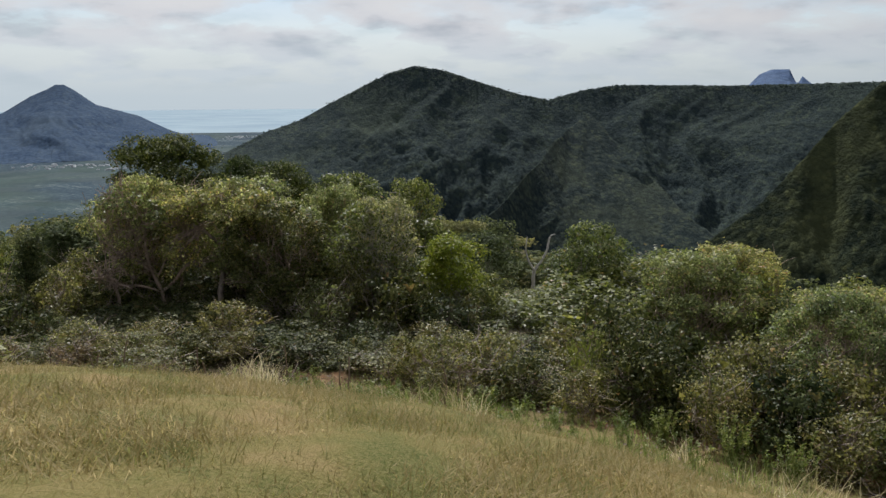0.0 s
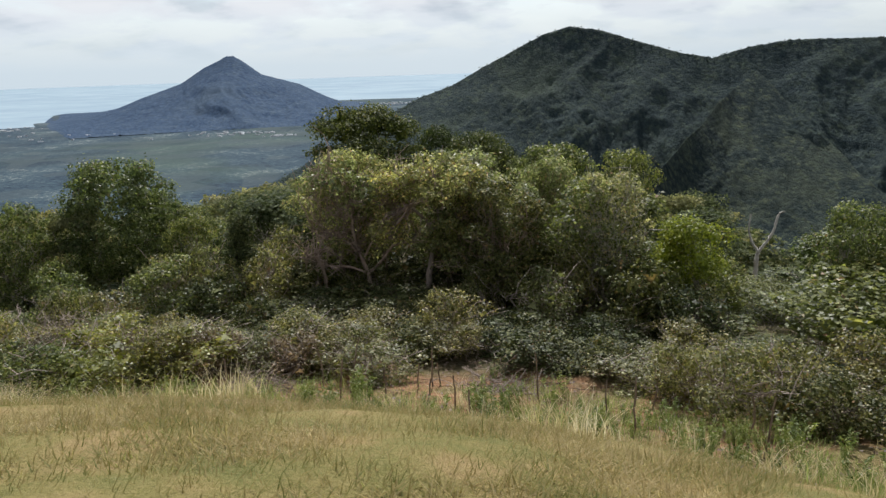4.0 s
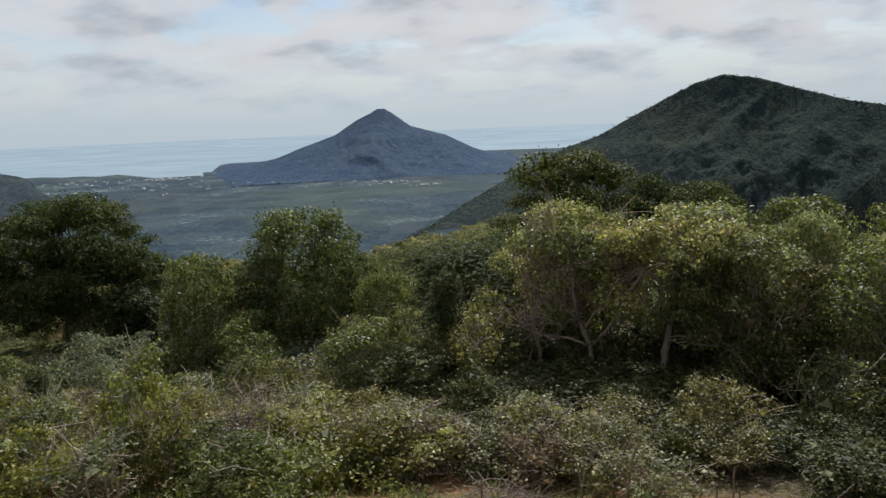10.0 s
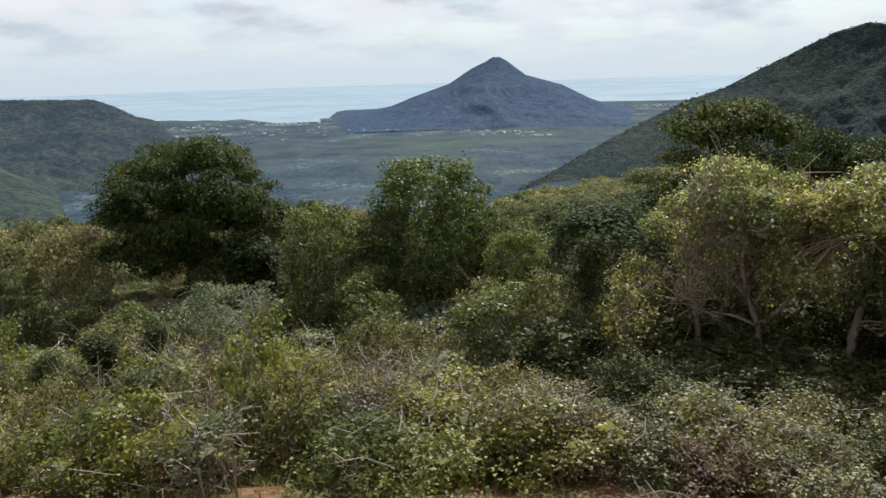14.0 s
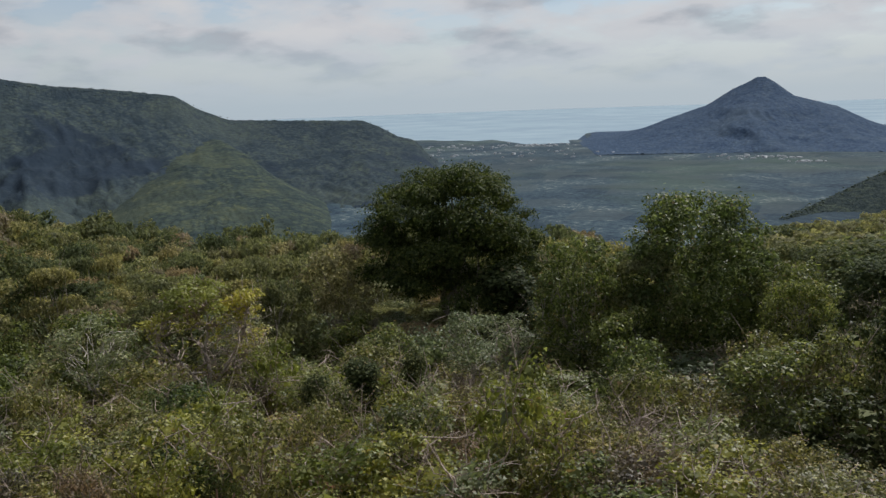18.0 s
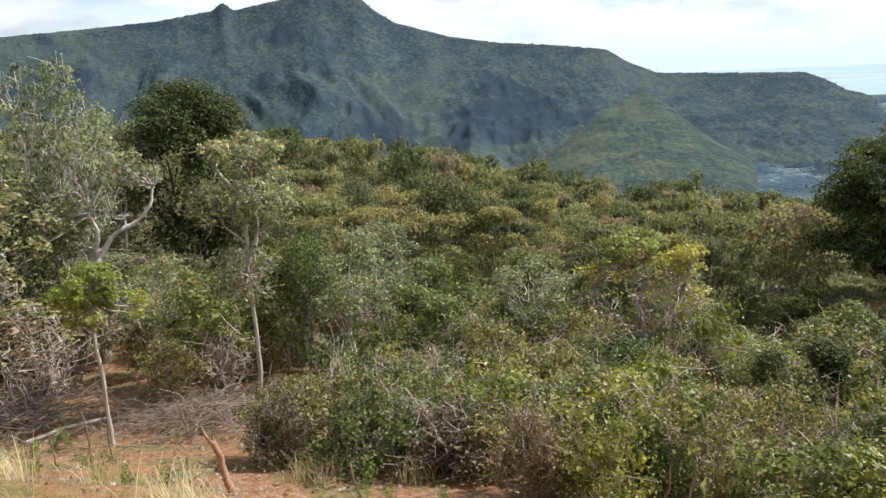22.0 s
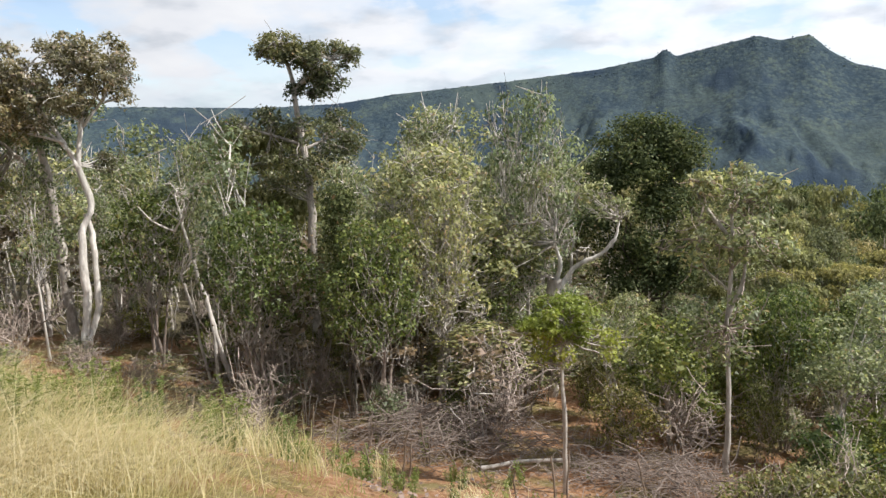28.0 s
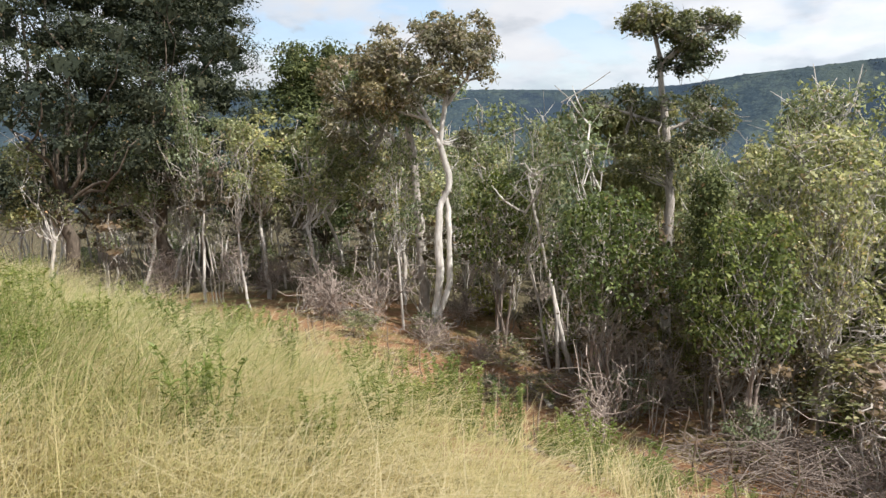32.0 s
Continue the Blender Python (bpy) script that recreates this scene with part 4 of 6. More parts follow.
LAYER = kinds(3, "canopy_tree", "flat-topped layered forest tree", "tree", 70, height=4.2, width=4.2, low=1.2, shape="layered", clumps=30, leaf=0.125, count=4200, leafmat=CANOPY_GREEN, bark=BARK_GREY, trunk=0.09, bare=1, clump=0.62, flat=0.38, lite=True, simple=True, spray=0, few=12)
LAYER += kinds(2, "canopy_tree", "brownish layered forest tree", "tree", 76, height=4.2, width=4.4, low=1.2, shape="layered", clumps=28, leaf=0.122, count=3900, leafmat=CANOPY_BROWN, bark=BARK_GREY, trunk=0.09, bare=4, clump=0.62, flat=0.38, twig=TWIG, lite=True, simple=True, spray=1, few=14)
LAYER += kinds(2, "canopy_tree", "dark rounded forest tree", "tree", 80, height=4.6, width=3.6, low=1.0, clumps=22, leaf=0.125, count=4200, leafmat=CANOPY_DARK, bark=BARK_GREY, trunk=0.09, bare=0, clump=0.75, lite=True, simple=True, spray=0, few=12)
LAYER += kinds(1, "canopy_tree", "olive forest tree with an open crown", "tree", 83, height=4.4, width=3.8, low=1.0, clumps=20, leaf=0.122, count=3900, leafmat=CANOPY_OLIVE, bark=BARK_GREY, trunk=0.09, bare=4, clump=0.7, twig=TWIG, lite=True, simple=True, spray=1, few=14)
FAR = kinds(3, "canopy_tree", "layered green tree of the wooded slope", "tree", 84, height=4.4, width=5.0, low=1.0, shape="layered", clumps=16, leaf=0.22, count=1700, leafmat=CANOPY_GREEN, bark=BARK_GREY, trunk=0.09, bare=0, clump=0.85, flat=0.42, lite=True, simple=True, spray=0, few=4)
FAR += kinds(1, "canopy_tree", "brownish tree of the wooded slope", "tree", 91, height=4.4, width=4.8, low=1.0, shape="layered", clumps=16, leaf=0.21, count=1600, leafmat=CANOPY_BROWN, bark=BARK_GREY, trunk=0.09, bare=0, clump=0.8, flat=0.4, lite=True, simple=True, spray=0, few=4)
FAR += kinds(2, "canopy_tree", "dark green tree of the wooded slope", "tree", 87, height=5.0, width=4.0, low=1.0, clumps=14, leaf=0.21, count=1600, leafmat=CANOPY_DARK, bark=BARK_GREY, trunk=0.09, bare=0, clump=0.85, lite=True, simple=True, spray=0, few=4)
FAR += kinds(1, "canopy_tree", "olive tree of the wooded slope", "tree", 89, height=4.2, width=4.8, low=1.0, shape="layered", clumps=16, leaf=0.21, count=1600, leafmat=CANOPY_OLIVE, bark=BARK_GREY, trunk=0.09, bare=0, clump=0.8, flat=0.42, lite=True, simple=True, spray=0, few=4)
SHRUB = kinds(4, "shrub", "twiggy shrub with small glossy grey-green leaves", "shrub", 90, height=1.7, width=2.1, low=0.25, clumps=40, leaf=0.056, count=2900, leafmat=LEAF_OLIVE, bark=TWIG, trunk=0.02, stems=6, lean=0.35, bare=12, clump=0.27, flat=1.15, twig=TWIG, inner=0.2, lite=True, simple=True, spray=1, few=26, core=2)
SHRUB_BROWN = kinds(2, "shrub", "twiggy shrub with brownish drying leaves", "shrub", 95, height=1.6, width=2.0, low=0.15, clumps=36, leaf=0.054, count=2600, leafmat=LEAF_BROWN, bark=TWIG, trunk=0.02, stems=6, lean=0.35, bare=16, clump=0.27, flat=1.15, twig=TWIG, inner=0.2, lite=True, simple=True, spray=1, few=16)
SHRUB_GREEN = kinds(2, "leafy_shrub", "fresh green leafy shrub", "shrub", 99, height=1.6, width=1.9, low=0.1, clumps=34, leaf=0.058, count=2900, leafmat=LEAF_GREEN, bark=TWIG, trunk=0.025, stems=4, lean=0.4, bare=4, clump=0.3, inner=0.3, lite=True, simple=True, spray=1, few=16)
SHRUB_LIME = kinds(2, "yellow_green_shrub", "yellow-green shrub with fine small leaves", "shrub", 140, height=1.7, width=1.8, low=0.15, clumps=34, leaf=0.052, count=2700, leafmat=LEAF_LIME, bark=TWIG, trunk=0.025, stems=4, lean=0.3, bare=6, clump=0.34, inner=0.3, lite=True, simple=True, spray=1, few=16)
SHRUB_GREY = kinds(2, "shrub", "grey twiggy shrub with sparse pale leaves", "shrub", 144, height=1.8, width=1.8, low=0.3, clumps=18, leaf=0.06, count=1100, leafmat=LEAF_WOOD, bark=TWIG, trunk=0.022, stems=5, lean=0.35, bare=24, clump=0.36, twig=TWIG, inner=0.2, lite=True, simple=True, spray=2, few=18)
SHRUB_DARK = kinds(2, "glossy_shrub", "dark glossy-leaved shrub, the trees' shade put into its colour", "shrub", 150, height=1.7, width=2.0, low=0.1, clumps=30, leaf=0.066, count=2700, leafmat=LEAF_SHADE, bark=BRUSH, trunk=0.025, stems=4, lean=0.4, bare=5, clump=0.42, twig=BRUSH, inner=0.2, lite=True, simple=True, spray=1, few=16)
UNDER = kinds(3, "undergrowth_bush", "low leafy undergrowth bush below the trees", "shrub", 101, height=1.5, width=2.4, low=0.1, clumps=24, leaf=0.078, count=2600, leafmat=LEAF_WOOD, bark=TWIG, trunk=0.02, stems=2, lean=0.4, bare=8, clump=0.55, inner=0.3, lite=True, simple=True, spray=0, few=8)
DRY = kinds(2, "dry_bush", "leafless tangle of pale dry twigs", "shrub", 106, height=1.3, width=1.8, low=0.2, clumps=26, leaf=0.1, count=0, leafmat=LEAF_BROWN, bark=TWIG, trunk=0.02, stems=4, lean=0.5, bare=22, clump=0.4, twig=TWIG, lite=True, spray=4)
YELLOW = kinds(1, "yellow_bush", "round yellow-green leafy bush", "shrub", 104, height=3.05, width=2.0, low=1.25, clumps=26, leaf=0.058, count=9600, leafmat=LEAF_YELLOW, bark=BARK_GREY, trunk=0.06, bare=0, clump=0.42, spray=0, simple=True)
LEAF_FEATHER = leaf_material("leaf_feather", (0.0225, 0.03, 0.0187), (0.06, 0.072, 0.0425), (0.135, 0.143, 0.085), 0.6, 0.36, dry_share=0.02, spec=0.1)
FEATHER = kinds(2, "feathery_tree", "tall dark feathery tree at the edge of the wood", "tree", 114, height=11.5, width=6.0, low=2.6, shape="tiers", clumps=150, leaf=0.075, count=64000, leafmat=LEAF_FEATHER, bark=BARK_DARK, trunk=0.22, bare=2, clump=0.85, flat=0.34, slim=0.32, spray=0, few=12, simple=True, core=4)
THIN = kinds(5, "thin_tree", "thin pale-stemmed sapling with a sparse crown", "tree", 120, height=4.5, width=1.6, low=2.2, clumps=16, leaf=0.072, count=1800, leafmat=LEAF_WOOD, bark=BARK_GREY, trunk=0.05, lean=0.14, bare=5, clump=0.36, twig=BARK_PALE, lite=True, simple=True, spray=1, crook=0.12, core=0)
STEMS = kinds(3, "bare_sapling", "thin bare grey stems in the wood", "tree", 127, height=3.4, width=1.0, low=1.8, clumps=6, leaf=0.1, count=90, leafmat=LEAF_BROWN, bark=BARK_GREY, trunk=0.028, stems=4, lean=0.12, bare=3, clump=0.4, twig=BARK_GREY, lite=True, spray=1, crook=0.12)
BARE = kinds(2, "bare_tree", "leafless tree of reddish spreading twigs", "tree", 130, height=3.6, width=2.2, low=1.4, clumps=7, leaf=0.1, count=0, leafmat=LEAF_OLIVE, bark=BARK_RUSSET, trunk=0.06, lean=0.2, bare=16, clump=0.4, twig=BARK_RUSSET, spray=4)


def shaped_tree(name, label, x, y, right, wood, crowns, leafmat, bark, leaf, seed, twig=None, slim=0.42, foot=None):
    """A tree shaped to fit the camera's view. Its wood is given as lines of (aside, height) with the first and last
    radius; aside is counted along right, the view's right.
    """
    rng = np.random.default_rng(seed)
    ob = thing(name, pose(x, y, float(ground_z(x, y)) - 0.05), label, "tree")
    axis = np.array([right[0], right[1], 0.0])
    deep = np.array([-right[1], right[0], 0.0])
    deeper = float(dip(x, y))
    wood = [([(s, h + deeper * min(1.0, h)) for s, h in way], r0, r1) for way, r0, r1 in wood]
    crowns = [(s, h + deeper, *rest) for s, h, *rest in crowns]
    tips = []
    for i, (line, r0, r1) in enumerate(wood):
        p = np.array([axis * s + [0, 0, h] for s, h in line]) + deep * np.linspace(0, rng.normal(0, 0.25) if i else 0, len(line))[:, None]
        t = np.linspace(0, 1, len(p))
        u = np.linspace(0, 1, 4 * len(p))
        fine = np.stack([np.interp(u, t, p[:, k]) for k in range(3)], -1)
        fine[1:-1] = (fine[:-2] + 2 * fine[1:-1] + fine[2:]) / 4
        fine[1:-1] += rng.normal(0, r0 * 0.14, (len(fine) - 2, 3))
        part("trunk" if i == 0 else "limb", quick_mesh("limb", *tubes([(fine, np.linspace(r0, r1, len(fine)) * (1 + 0.1 * np.sin(u * 19 + i)))], 9), foot if foot and i == 0 else bark, True), ob)
        tips.extend(p[len(p) // 2:])
    tips = np.array(tips)
    for s, h, hw, hh, n, r, count in crowns:
        d = rng.normal(0, 1, (n, 3))
        d = d / np.linalg.norm(d, axis=1)[:, None] * rng.uniform(0.3, 1, (n, 1)) ** 0.5
        c = axis * s + [0, 0, h] + d * [hw, hw, hh]
        rad = r * rng.uniform(0.7, 1.25, n)
        own = []
        for q in c:
            near = tips[np.argmin(np.linalg.norm(tips - q, axis=1))]
            own.append((wander(rng, near, q, 6, 0.25), np.linspace(0.02, 0.008, 6)))
            for w in range(3):
                own.append((wander(rng, own[-1 - w][0][4], q + rng.normal(0, 0.7, 3) * r, 4, 0.3), np.linspace(0.01, 0.005, 4)))
        part("limb", quick_mesh("limb", *tubes(own, 4), twig or bark, True), ob)
        if count:
            part("crown", quick_mesh("crown", *foliage(rng, c, rad, int(count * 1.8), leaf * 0.7, 0.75, slim, 0.3, True), leafmat), ob)
    return ob


# single trees by the mound, each at its place: x, y, height, crown width, turn
DOME[0](-9.3, 27.4, 5.75, 4.4, 10)
DOME[1](-7.2, 29.6, 5.1, 2.6, 70)
DOME[0](-5.7, 29.0, 4.8, 3.2, 120)
TWISTED[0](-5.4, 23.4, 4.3, 5.0, 0)
TWISTED[1](-8.5, 23.2, 4.4, 4.2, 40)
TWISTED[1](-3.2, 25.0, 4.2, 3.6, 200)
GLOSSY[0](-4.2, 21.5, 3.7, 3.7, 200)
SHADY[0](-2.0, 22.0, 3.7, 2.8, 20)
shaped_tree("twisted_tree", "gnarled tree with bare reddish spreading branches", -7.8, 22.1, (0.95, 0.31),
            [([(0, 0), (0.0, 0.6), (-0.1, 1.1), (-0.3, 1.6), (-0.45, 2.3), (-0.4, 2.9)], 0.07, 0.03), ([(-0.1, 1.0), (0.25, 1.25), (0.6, 1.75), (1.0, 1.75), (1.3, 1.95)], 0.055, 0.018), ([(-0.05, 1.0), (-0.6, 1.25), (-1.2, 1.35), (-1.7, 1.6)], 0.04, 0.012), ([(-0.3, 1.6), (-0.9, 2.2), (-1.5, 2.6)], 0.035, 0.012), ([(-0.4, 2.2), (-0.9, 3.0), (-1.1, 3.5)], 0.03, 0.012), ([(-0.2, 1.4), (0.2, 2.2), (0.3, 3.0)], 0.03, 0.012)],
            [(-1.1, 1.8, 1.0, 0.7, 50, 0.34, 0), (-0.8, 3.0, 0.8, 0.5, 26, 0.3, 120), (-1.0, 3.7, 0.9, 0.4, 20, 0.28, 500), (0.4, 3.2, 0.7, 0.4, 16, 0.3, 700)], LEAF_TWISTED, BARK_RUSSET, 0.11, 5, BARK_RUSSET)
shaped_tree("twisted_tree", "gnarled tree with a leaning pale trunk and olive leaves", -6.2, 22.0, (0.98, 0.2),
            [([(-0.1, 0), (0.0, 0.7), (0.08, 1.3), (0.25, 2.0), (0.3, 2.6)], 0.095, 0.06), ([(0.2, 1.9), (0.8, 2.6), (1.2, 3.2)], 0.05, 0.02), ([(0.25, 2.2), (-0.4, 2.9), (-0.8, 3.4)], 0.05, 0.02), ([(0.3, 2.5), (0.4, 3.2), (0.2, 3.8)], 0.045, 0.018)],
            [(0.3, 3.5, 1.3, 0.6, 50, 0.3, 3000), (1.3, 3.1, 0.8, 0.6, 26, 0.3, 1500), (-0.8, 3.3, 0.7, 0.5, 22, 0.28, 900), (1.6, 2.2, 0.7, 0.6, 24, 0.26, 1000), (-0.9, 2.3, 0.6, 0.5, 20, 0.26, 700), (0.9, 1.5, 0.8, 0.4, 20, 0.26, 800)], LEAF_TWISTED, BRUSH, 0.105, 7, BARK_RUSSET)
ROUND[0](-3.1, 27.4, 4.6, 3.6, 0)
GROVE[0](-17.0, 25.0, 5.05, 4.8, 0)
ROUND[0](-14.6, 25.2, 3.1, 2.5, 200)
ROUND[2](-18.9, 22.3, 4.2, 2.9, 30)
ROUND[0](-13.6, 23.2, 2.9, 1.8, 80)
BARE[0](-8.6, 22.0, 4.3, 2.6, 0)
BARE[1](-7.4, 22.8, 4.2, 2.6, 60)
COLUMN[0](-11.0, 21.0, 2.9, 1.1, 0)
BIG[0](-25.6, 24.4, 6.9, 6.7, 20)
COLUMN[1](-22.9, 24.0, 3.4, 2.4, 0)
YELLOW[0](0.5, 21.7, 3.1, 2.05)
OLIVE[1](-1.4, 22.0, 4.0, 2.3, 15)
ROUND[1](-0.8, 27.3, 4.6, 2.7, 60)
ROUND[2](4.5, 22.6, 3.7, 2.7, 0)
TWISTED[1](6.2, 18.6, 3.3, 3.8, 130)
ROUND[1](3.0, 25.4, 1.2, 2.4, 20)
TWISTED[0](8.6, 22.4, 3.6, 4.6, 100)
TWISTED[0](7.2, 13.4, 2.9, 2.8, 60)
TWISTED[1](9.3, 17.2, 2.9, 3.8, 150)
shaped_tree("bare_tree", "bleached dead tree with two bare prongs", 3.9, 30.6, (1, 0),
            [([(0, 0), (0.0, 0.9), (0.05, 1.6)], 0.09, 0.07), ([(0.05, 1.6), (-0.2, 2.0), (-0.3, 2.4), (-0.25, 2.95)], 0.05, 0.02), ([(0.05, 1.6), (0.35, 2.0), (0.55, 2.4), (0.65, 3.0), (0.85, 3.05)], 0.06, 0.025)], [], LEAF_OLIVE, BARK_WHITE, 0.1, 6)
DENSE[0](-36.5, 4.1, 7.3, 4.3, 0)
shaped_tree("pale_arm_tree", "stout grey tree with one bleached crooked arm", -27.6, 2.3, (0.06, 1.0),
            [([(0, 0), (0.05, 0.7), (0.1, 1.4), (0.12, 1.95), (0.12, 2.35)], 0.12, 0.19), ([(0.22, 2.15), (0.62, 2.7), (1.15, 2.9), (1.5, 3.3), (1.55, 3.7)], 0.065, 0.028), ([(0.15, 2.25), (0.3, 2.8), (0.18, 3.2), (0.22, 3.5)], 0.06, 0.025)],
            [(1.4, 3.95, 0.6, 0.3, 12, 0.2, 140), (0.3, 4.4, 0.9, 0.5, 14, 0.26, 420), (-0.9, 3.0, 1.0, 0.9, 18, 0.3, 1100), (0.6, 1.5, 0.9, 0.5, 14, 0.28, 900)], LEAF_WOOD, BARK_WHITE, 0.11, 11, BARK_GREY, foot=BARK_GREY)
OLIVE[0](-28.5, 1.7, 6.7, 3.0, 0)
shaped_tree("young_tree", "slim young tree with a bright green tuft", -21.3, 3.5, (0.06, 1.0),
            [([(0, 0), (0.02, 0.8), (-0.02, 1.6), (0.0, 2.0)], 0.04, 0.025)], [(0, 2.35, 0.62, 0.32, 30, 0.18, 2000), (0.15, 1.95, 0.75, 0.3, 16, 0.2, 700)], LEAF_BRIGHT, BARK_GREY, 0.08, 12)
OLIVE[2](-26.8, -0.2, 5.3, 3.9, 200)
OLIVE[2](-29.5, -0.9, 6.4, 3.7, 20)
OLIVE[0](-25.5, 0.3, 4.6, 2.4, 200)
shaped_tree("thin_tree", "thin crooked pale tree with sparse leaves", -23.5, 5.95, (0.06, 1.0),
            [([(0, 0), (0.03, 1.2), (-0.02, 2.2), (0.06, 3.2), (0.05, 4.2)], 0.05, 0.026), ([(0.0, 2.4), (0.25, 3.0), (0.3, 3.7)], 0.04, 0.02), ([(0.1, 3.6), (-0.4, 4.3), (-0.6, 4.7)], 0.04, 0.02), ([(0.05, 2.8), (-0.35, 3.2), (-0.55, 3.7)], 0.02, 0.01)],
            [(0.1, 4.5, 0.75, 0.45, 14, 0.28, 850), (-0.7, 3.6, 0.5, 0.35, 8, 0.26, 260), (0.4, 3.6, 0.5, 0.4, 8, 0.26, 260), (0.0, 2.2, 0.55, 0.7, 26, 0.24, 420), (0.1, 3.9, 0.9, 0.5, 20, 0.26, 700)], LEAF_WOOD, BARK_GREY, 0.105, 13, TWIG)
shaped_tree("tall_tree", "tall slim tree with a two-lobed tufted head", -28.4, -4.0, (-0.47, 0.88),
            [([(0, 0), (-0.1, 2.0), (0.05, 4.0), (-0.15, 5.8), (-0.25, 7.0)], 0.13, 0.07), ([(-0.25, 7.0), (-0.4, 7.7), (-0.5, 8.1)], 0.06, 0.03), ([(-0.25, 6.9), (0.2, 7.3), (0.7, 7.6)], 0.06, 0.03), ([(-0.1, 5.5), (-0.9, 5.8), (-1.5, 6.0)], 0.05, 0.02), ([(-0.1, 5.4), (0.4, 5.6), (0.9, 5.9)], 0.05, 0.02)],
            [(-0.55, 8.0, 0.6, 0.4, 28, 0.24, 1800), (0.55, 7.6, 0.85, 0.5, 44, 0.24, 2800), (0.3, 6.9, 0.7, 0.35, 20, 0.24, 1000), (-1.5, 6.0, 1.0, 0.35, 18, 0.3, 1200), (0.5, 5.7, 1.4, 0.6, 30, 0.32, 2200), (-0.5, 4.9, 1.2, 0.5, 18, 0.3, 1200)], LEAF_TALL, BARK_GREY, 0.105, 17)
LAYER[0](-28.9, -5.7, 6.6, 3.9, 0)
shaped_tree("white_trunk_tree", "tall tree with pale twisted twin trunks and a coppery crown", -24.9, -8.6, (-0.67, 0.74),
            [([(0, -0.1), (0.06, 0.5), (0.24, 1.3), (0.26, 3.1), (0.58, 3.8), (0.34, 4.75), (0.5, 5.7)], 0.115, 0.06), ([(0.1, 0.35), (0.5, 1.3), (0.52, 3.0), (0.42, 3.6)], 0.085, 0.06), ([(0.36, 4.7), (0.1, 5.3), (-0.15, 5.8), (-0.7, 5.6)], 0.07, 0.03), ([(0.48, 5.6), (0.65, 6.2), (0.4, 7.0)], 0.06, 0.03), ([(-0.1, 5.7), (-0.5, 6.3), (-0.6, 6.9)], 0.05, 0.03), ([(0.5, 5.6), (1.0, 6.2), (1.3, 6.9)], 0.04, 0.02), ([(0.3, 5.0), (-0.5, 5.9), (-1.0, 6.3)], 0.04, 0.02), ([(0.1, 5.3), (-0.8, 5.6), (-1.6, 5.7)], 0.035, 0.015)],
            [(0.4, 6.7, 1.4, 0.9, 44, 0.25, 2600), (-0.3, 6.5, 1.4, 1.0, 48, 0.25, 2700), (-1.4, 6.2, 1.1, 0.8, 40, 0.25, 2300), (-1.9, 5.3, 0.7, 0.5, 16, 0.25, 700), (0.8, 7.2, 1.1, 0.65, 26, 0.24, 1500), (1.1, 4.75, 0.5, 0.25, 6, 0.22, 260), (-1.0, 5.8, 0.7, 0.6, 12, 0.28, 600)], LEAF_COPPER, BARK_WHITE, 0.115, 14)
shaped_tree("grey_trunk_tree", "straight grey-trunked tree beside the pale twin trunks", -26.4, -10.2, (-0.67, 0.74),
            [([(0, 0), (0.0, 1.5), (-0.08, 3.2), (-0.15, 4.4), (-0.3, 5.8)], 0.15, 0.09), ([(-0.1, 4.2), (-0.9, 5.2), (-1.5, 5.8)], 0.06, 0.03)],
            [(-0.6, 6.1, 1.7, 0.9, 30, 0.42, 3200), (-1.8, 4.4, 0.9, 0.6, 14, 0.3, 900)], LEAF_WOOD, BARK_GREY, 0.13, 15)
shaped_tree("leaning_snag", "bleached leaning snag with a splayed foot", -26.6, -6.2, (-0.67, 0.74),
            [([(0.5, 0), (0.25, 0.6), (0.05, 1.5), (-0.2, 2.6), (-0.4, 3.6), (-0.5, 4.4)], 0.07, 0.02), ([(0.15, 0), (0.15, 0.8), (0.05, 1.5)], 0.05, 0.035), ([(-0.6, 3.4), (-0.3, 3.9), (-0.2, 4.4)], 0.03, 0.012), ([(-0.6, 3.4), (-1.1, 3.7), (-1.4, 4.1)], 0.03, 0.012)],
            [(-0.6, 4.2, 0.6, 0.5, 14, 0.25, 40)], LEAF_WOOD, BARK_PALE, 0.1, 16, BARK_PALE)
OLIVE[1](-28.4, -13.0, 7.4, 3.8, 30)
FEATHER[0](-24.0, -19.4, 13.6, 7.6, 0)
FEATHER[1](-20.4, -18.0, 13.0, 7.0, 50)
FEATHER[0](-27.5, -23.0, 12.0, 6.5, 140)
DENSE[0](-30.2, -18.7, 9.2, 4.6, 100)
COLUMN_HIGH[0](-24.6, -1.5, 4.4, 1.5, 0)
SHADY[0](-24.0, -0.6, 3.7, 2.4, 10)
SHADY[1](-24.6, -3.4, 4.0, 2.6, 80)
SHADY[1](-26.8, -7.8, 4.2, 2.6, 150)
SHADY[0](-27.6, 0.6, 3.2, 2.4, 240)
SHRUB_LIME[0](2.8, 13.9, 1.7, 1.0, 40)
SHRUB_DARK[0](4.1, 13.6, 1.9, 1.9, 10)
SHRUB[1](5.3, 12.6, 1.9, 2.0, 70)
SHRUB_DARK[1](3.6, 15.2, 2.2, 2.2, 120)
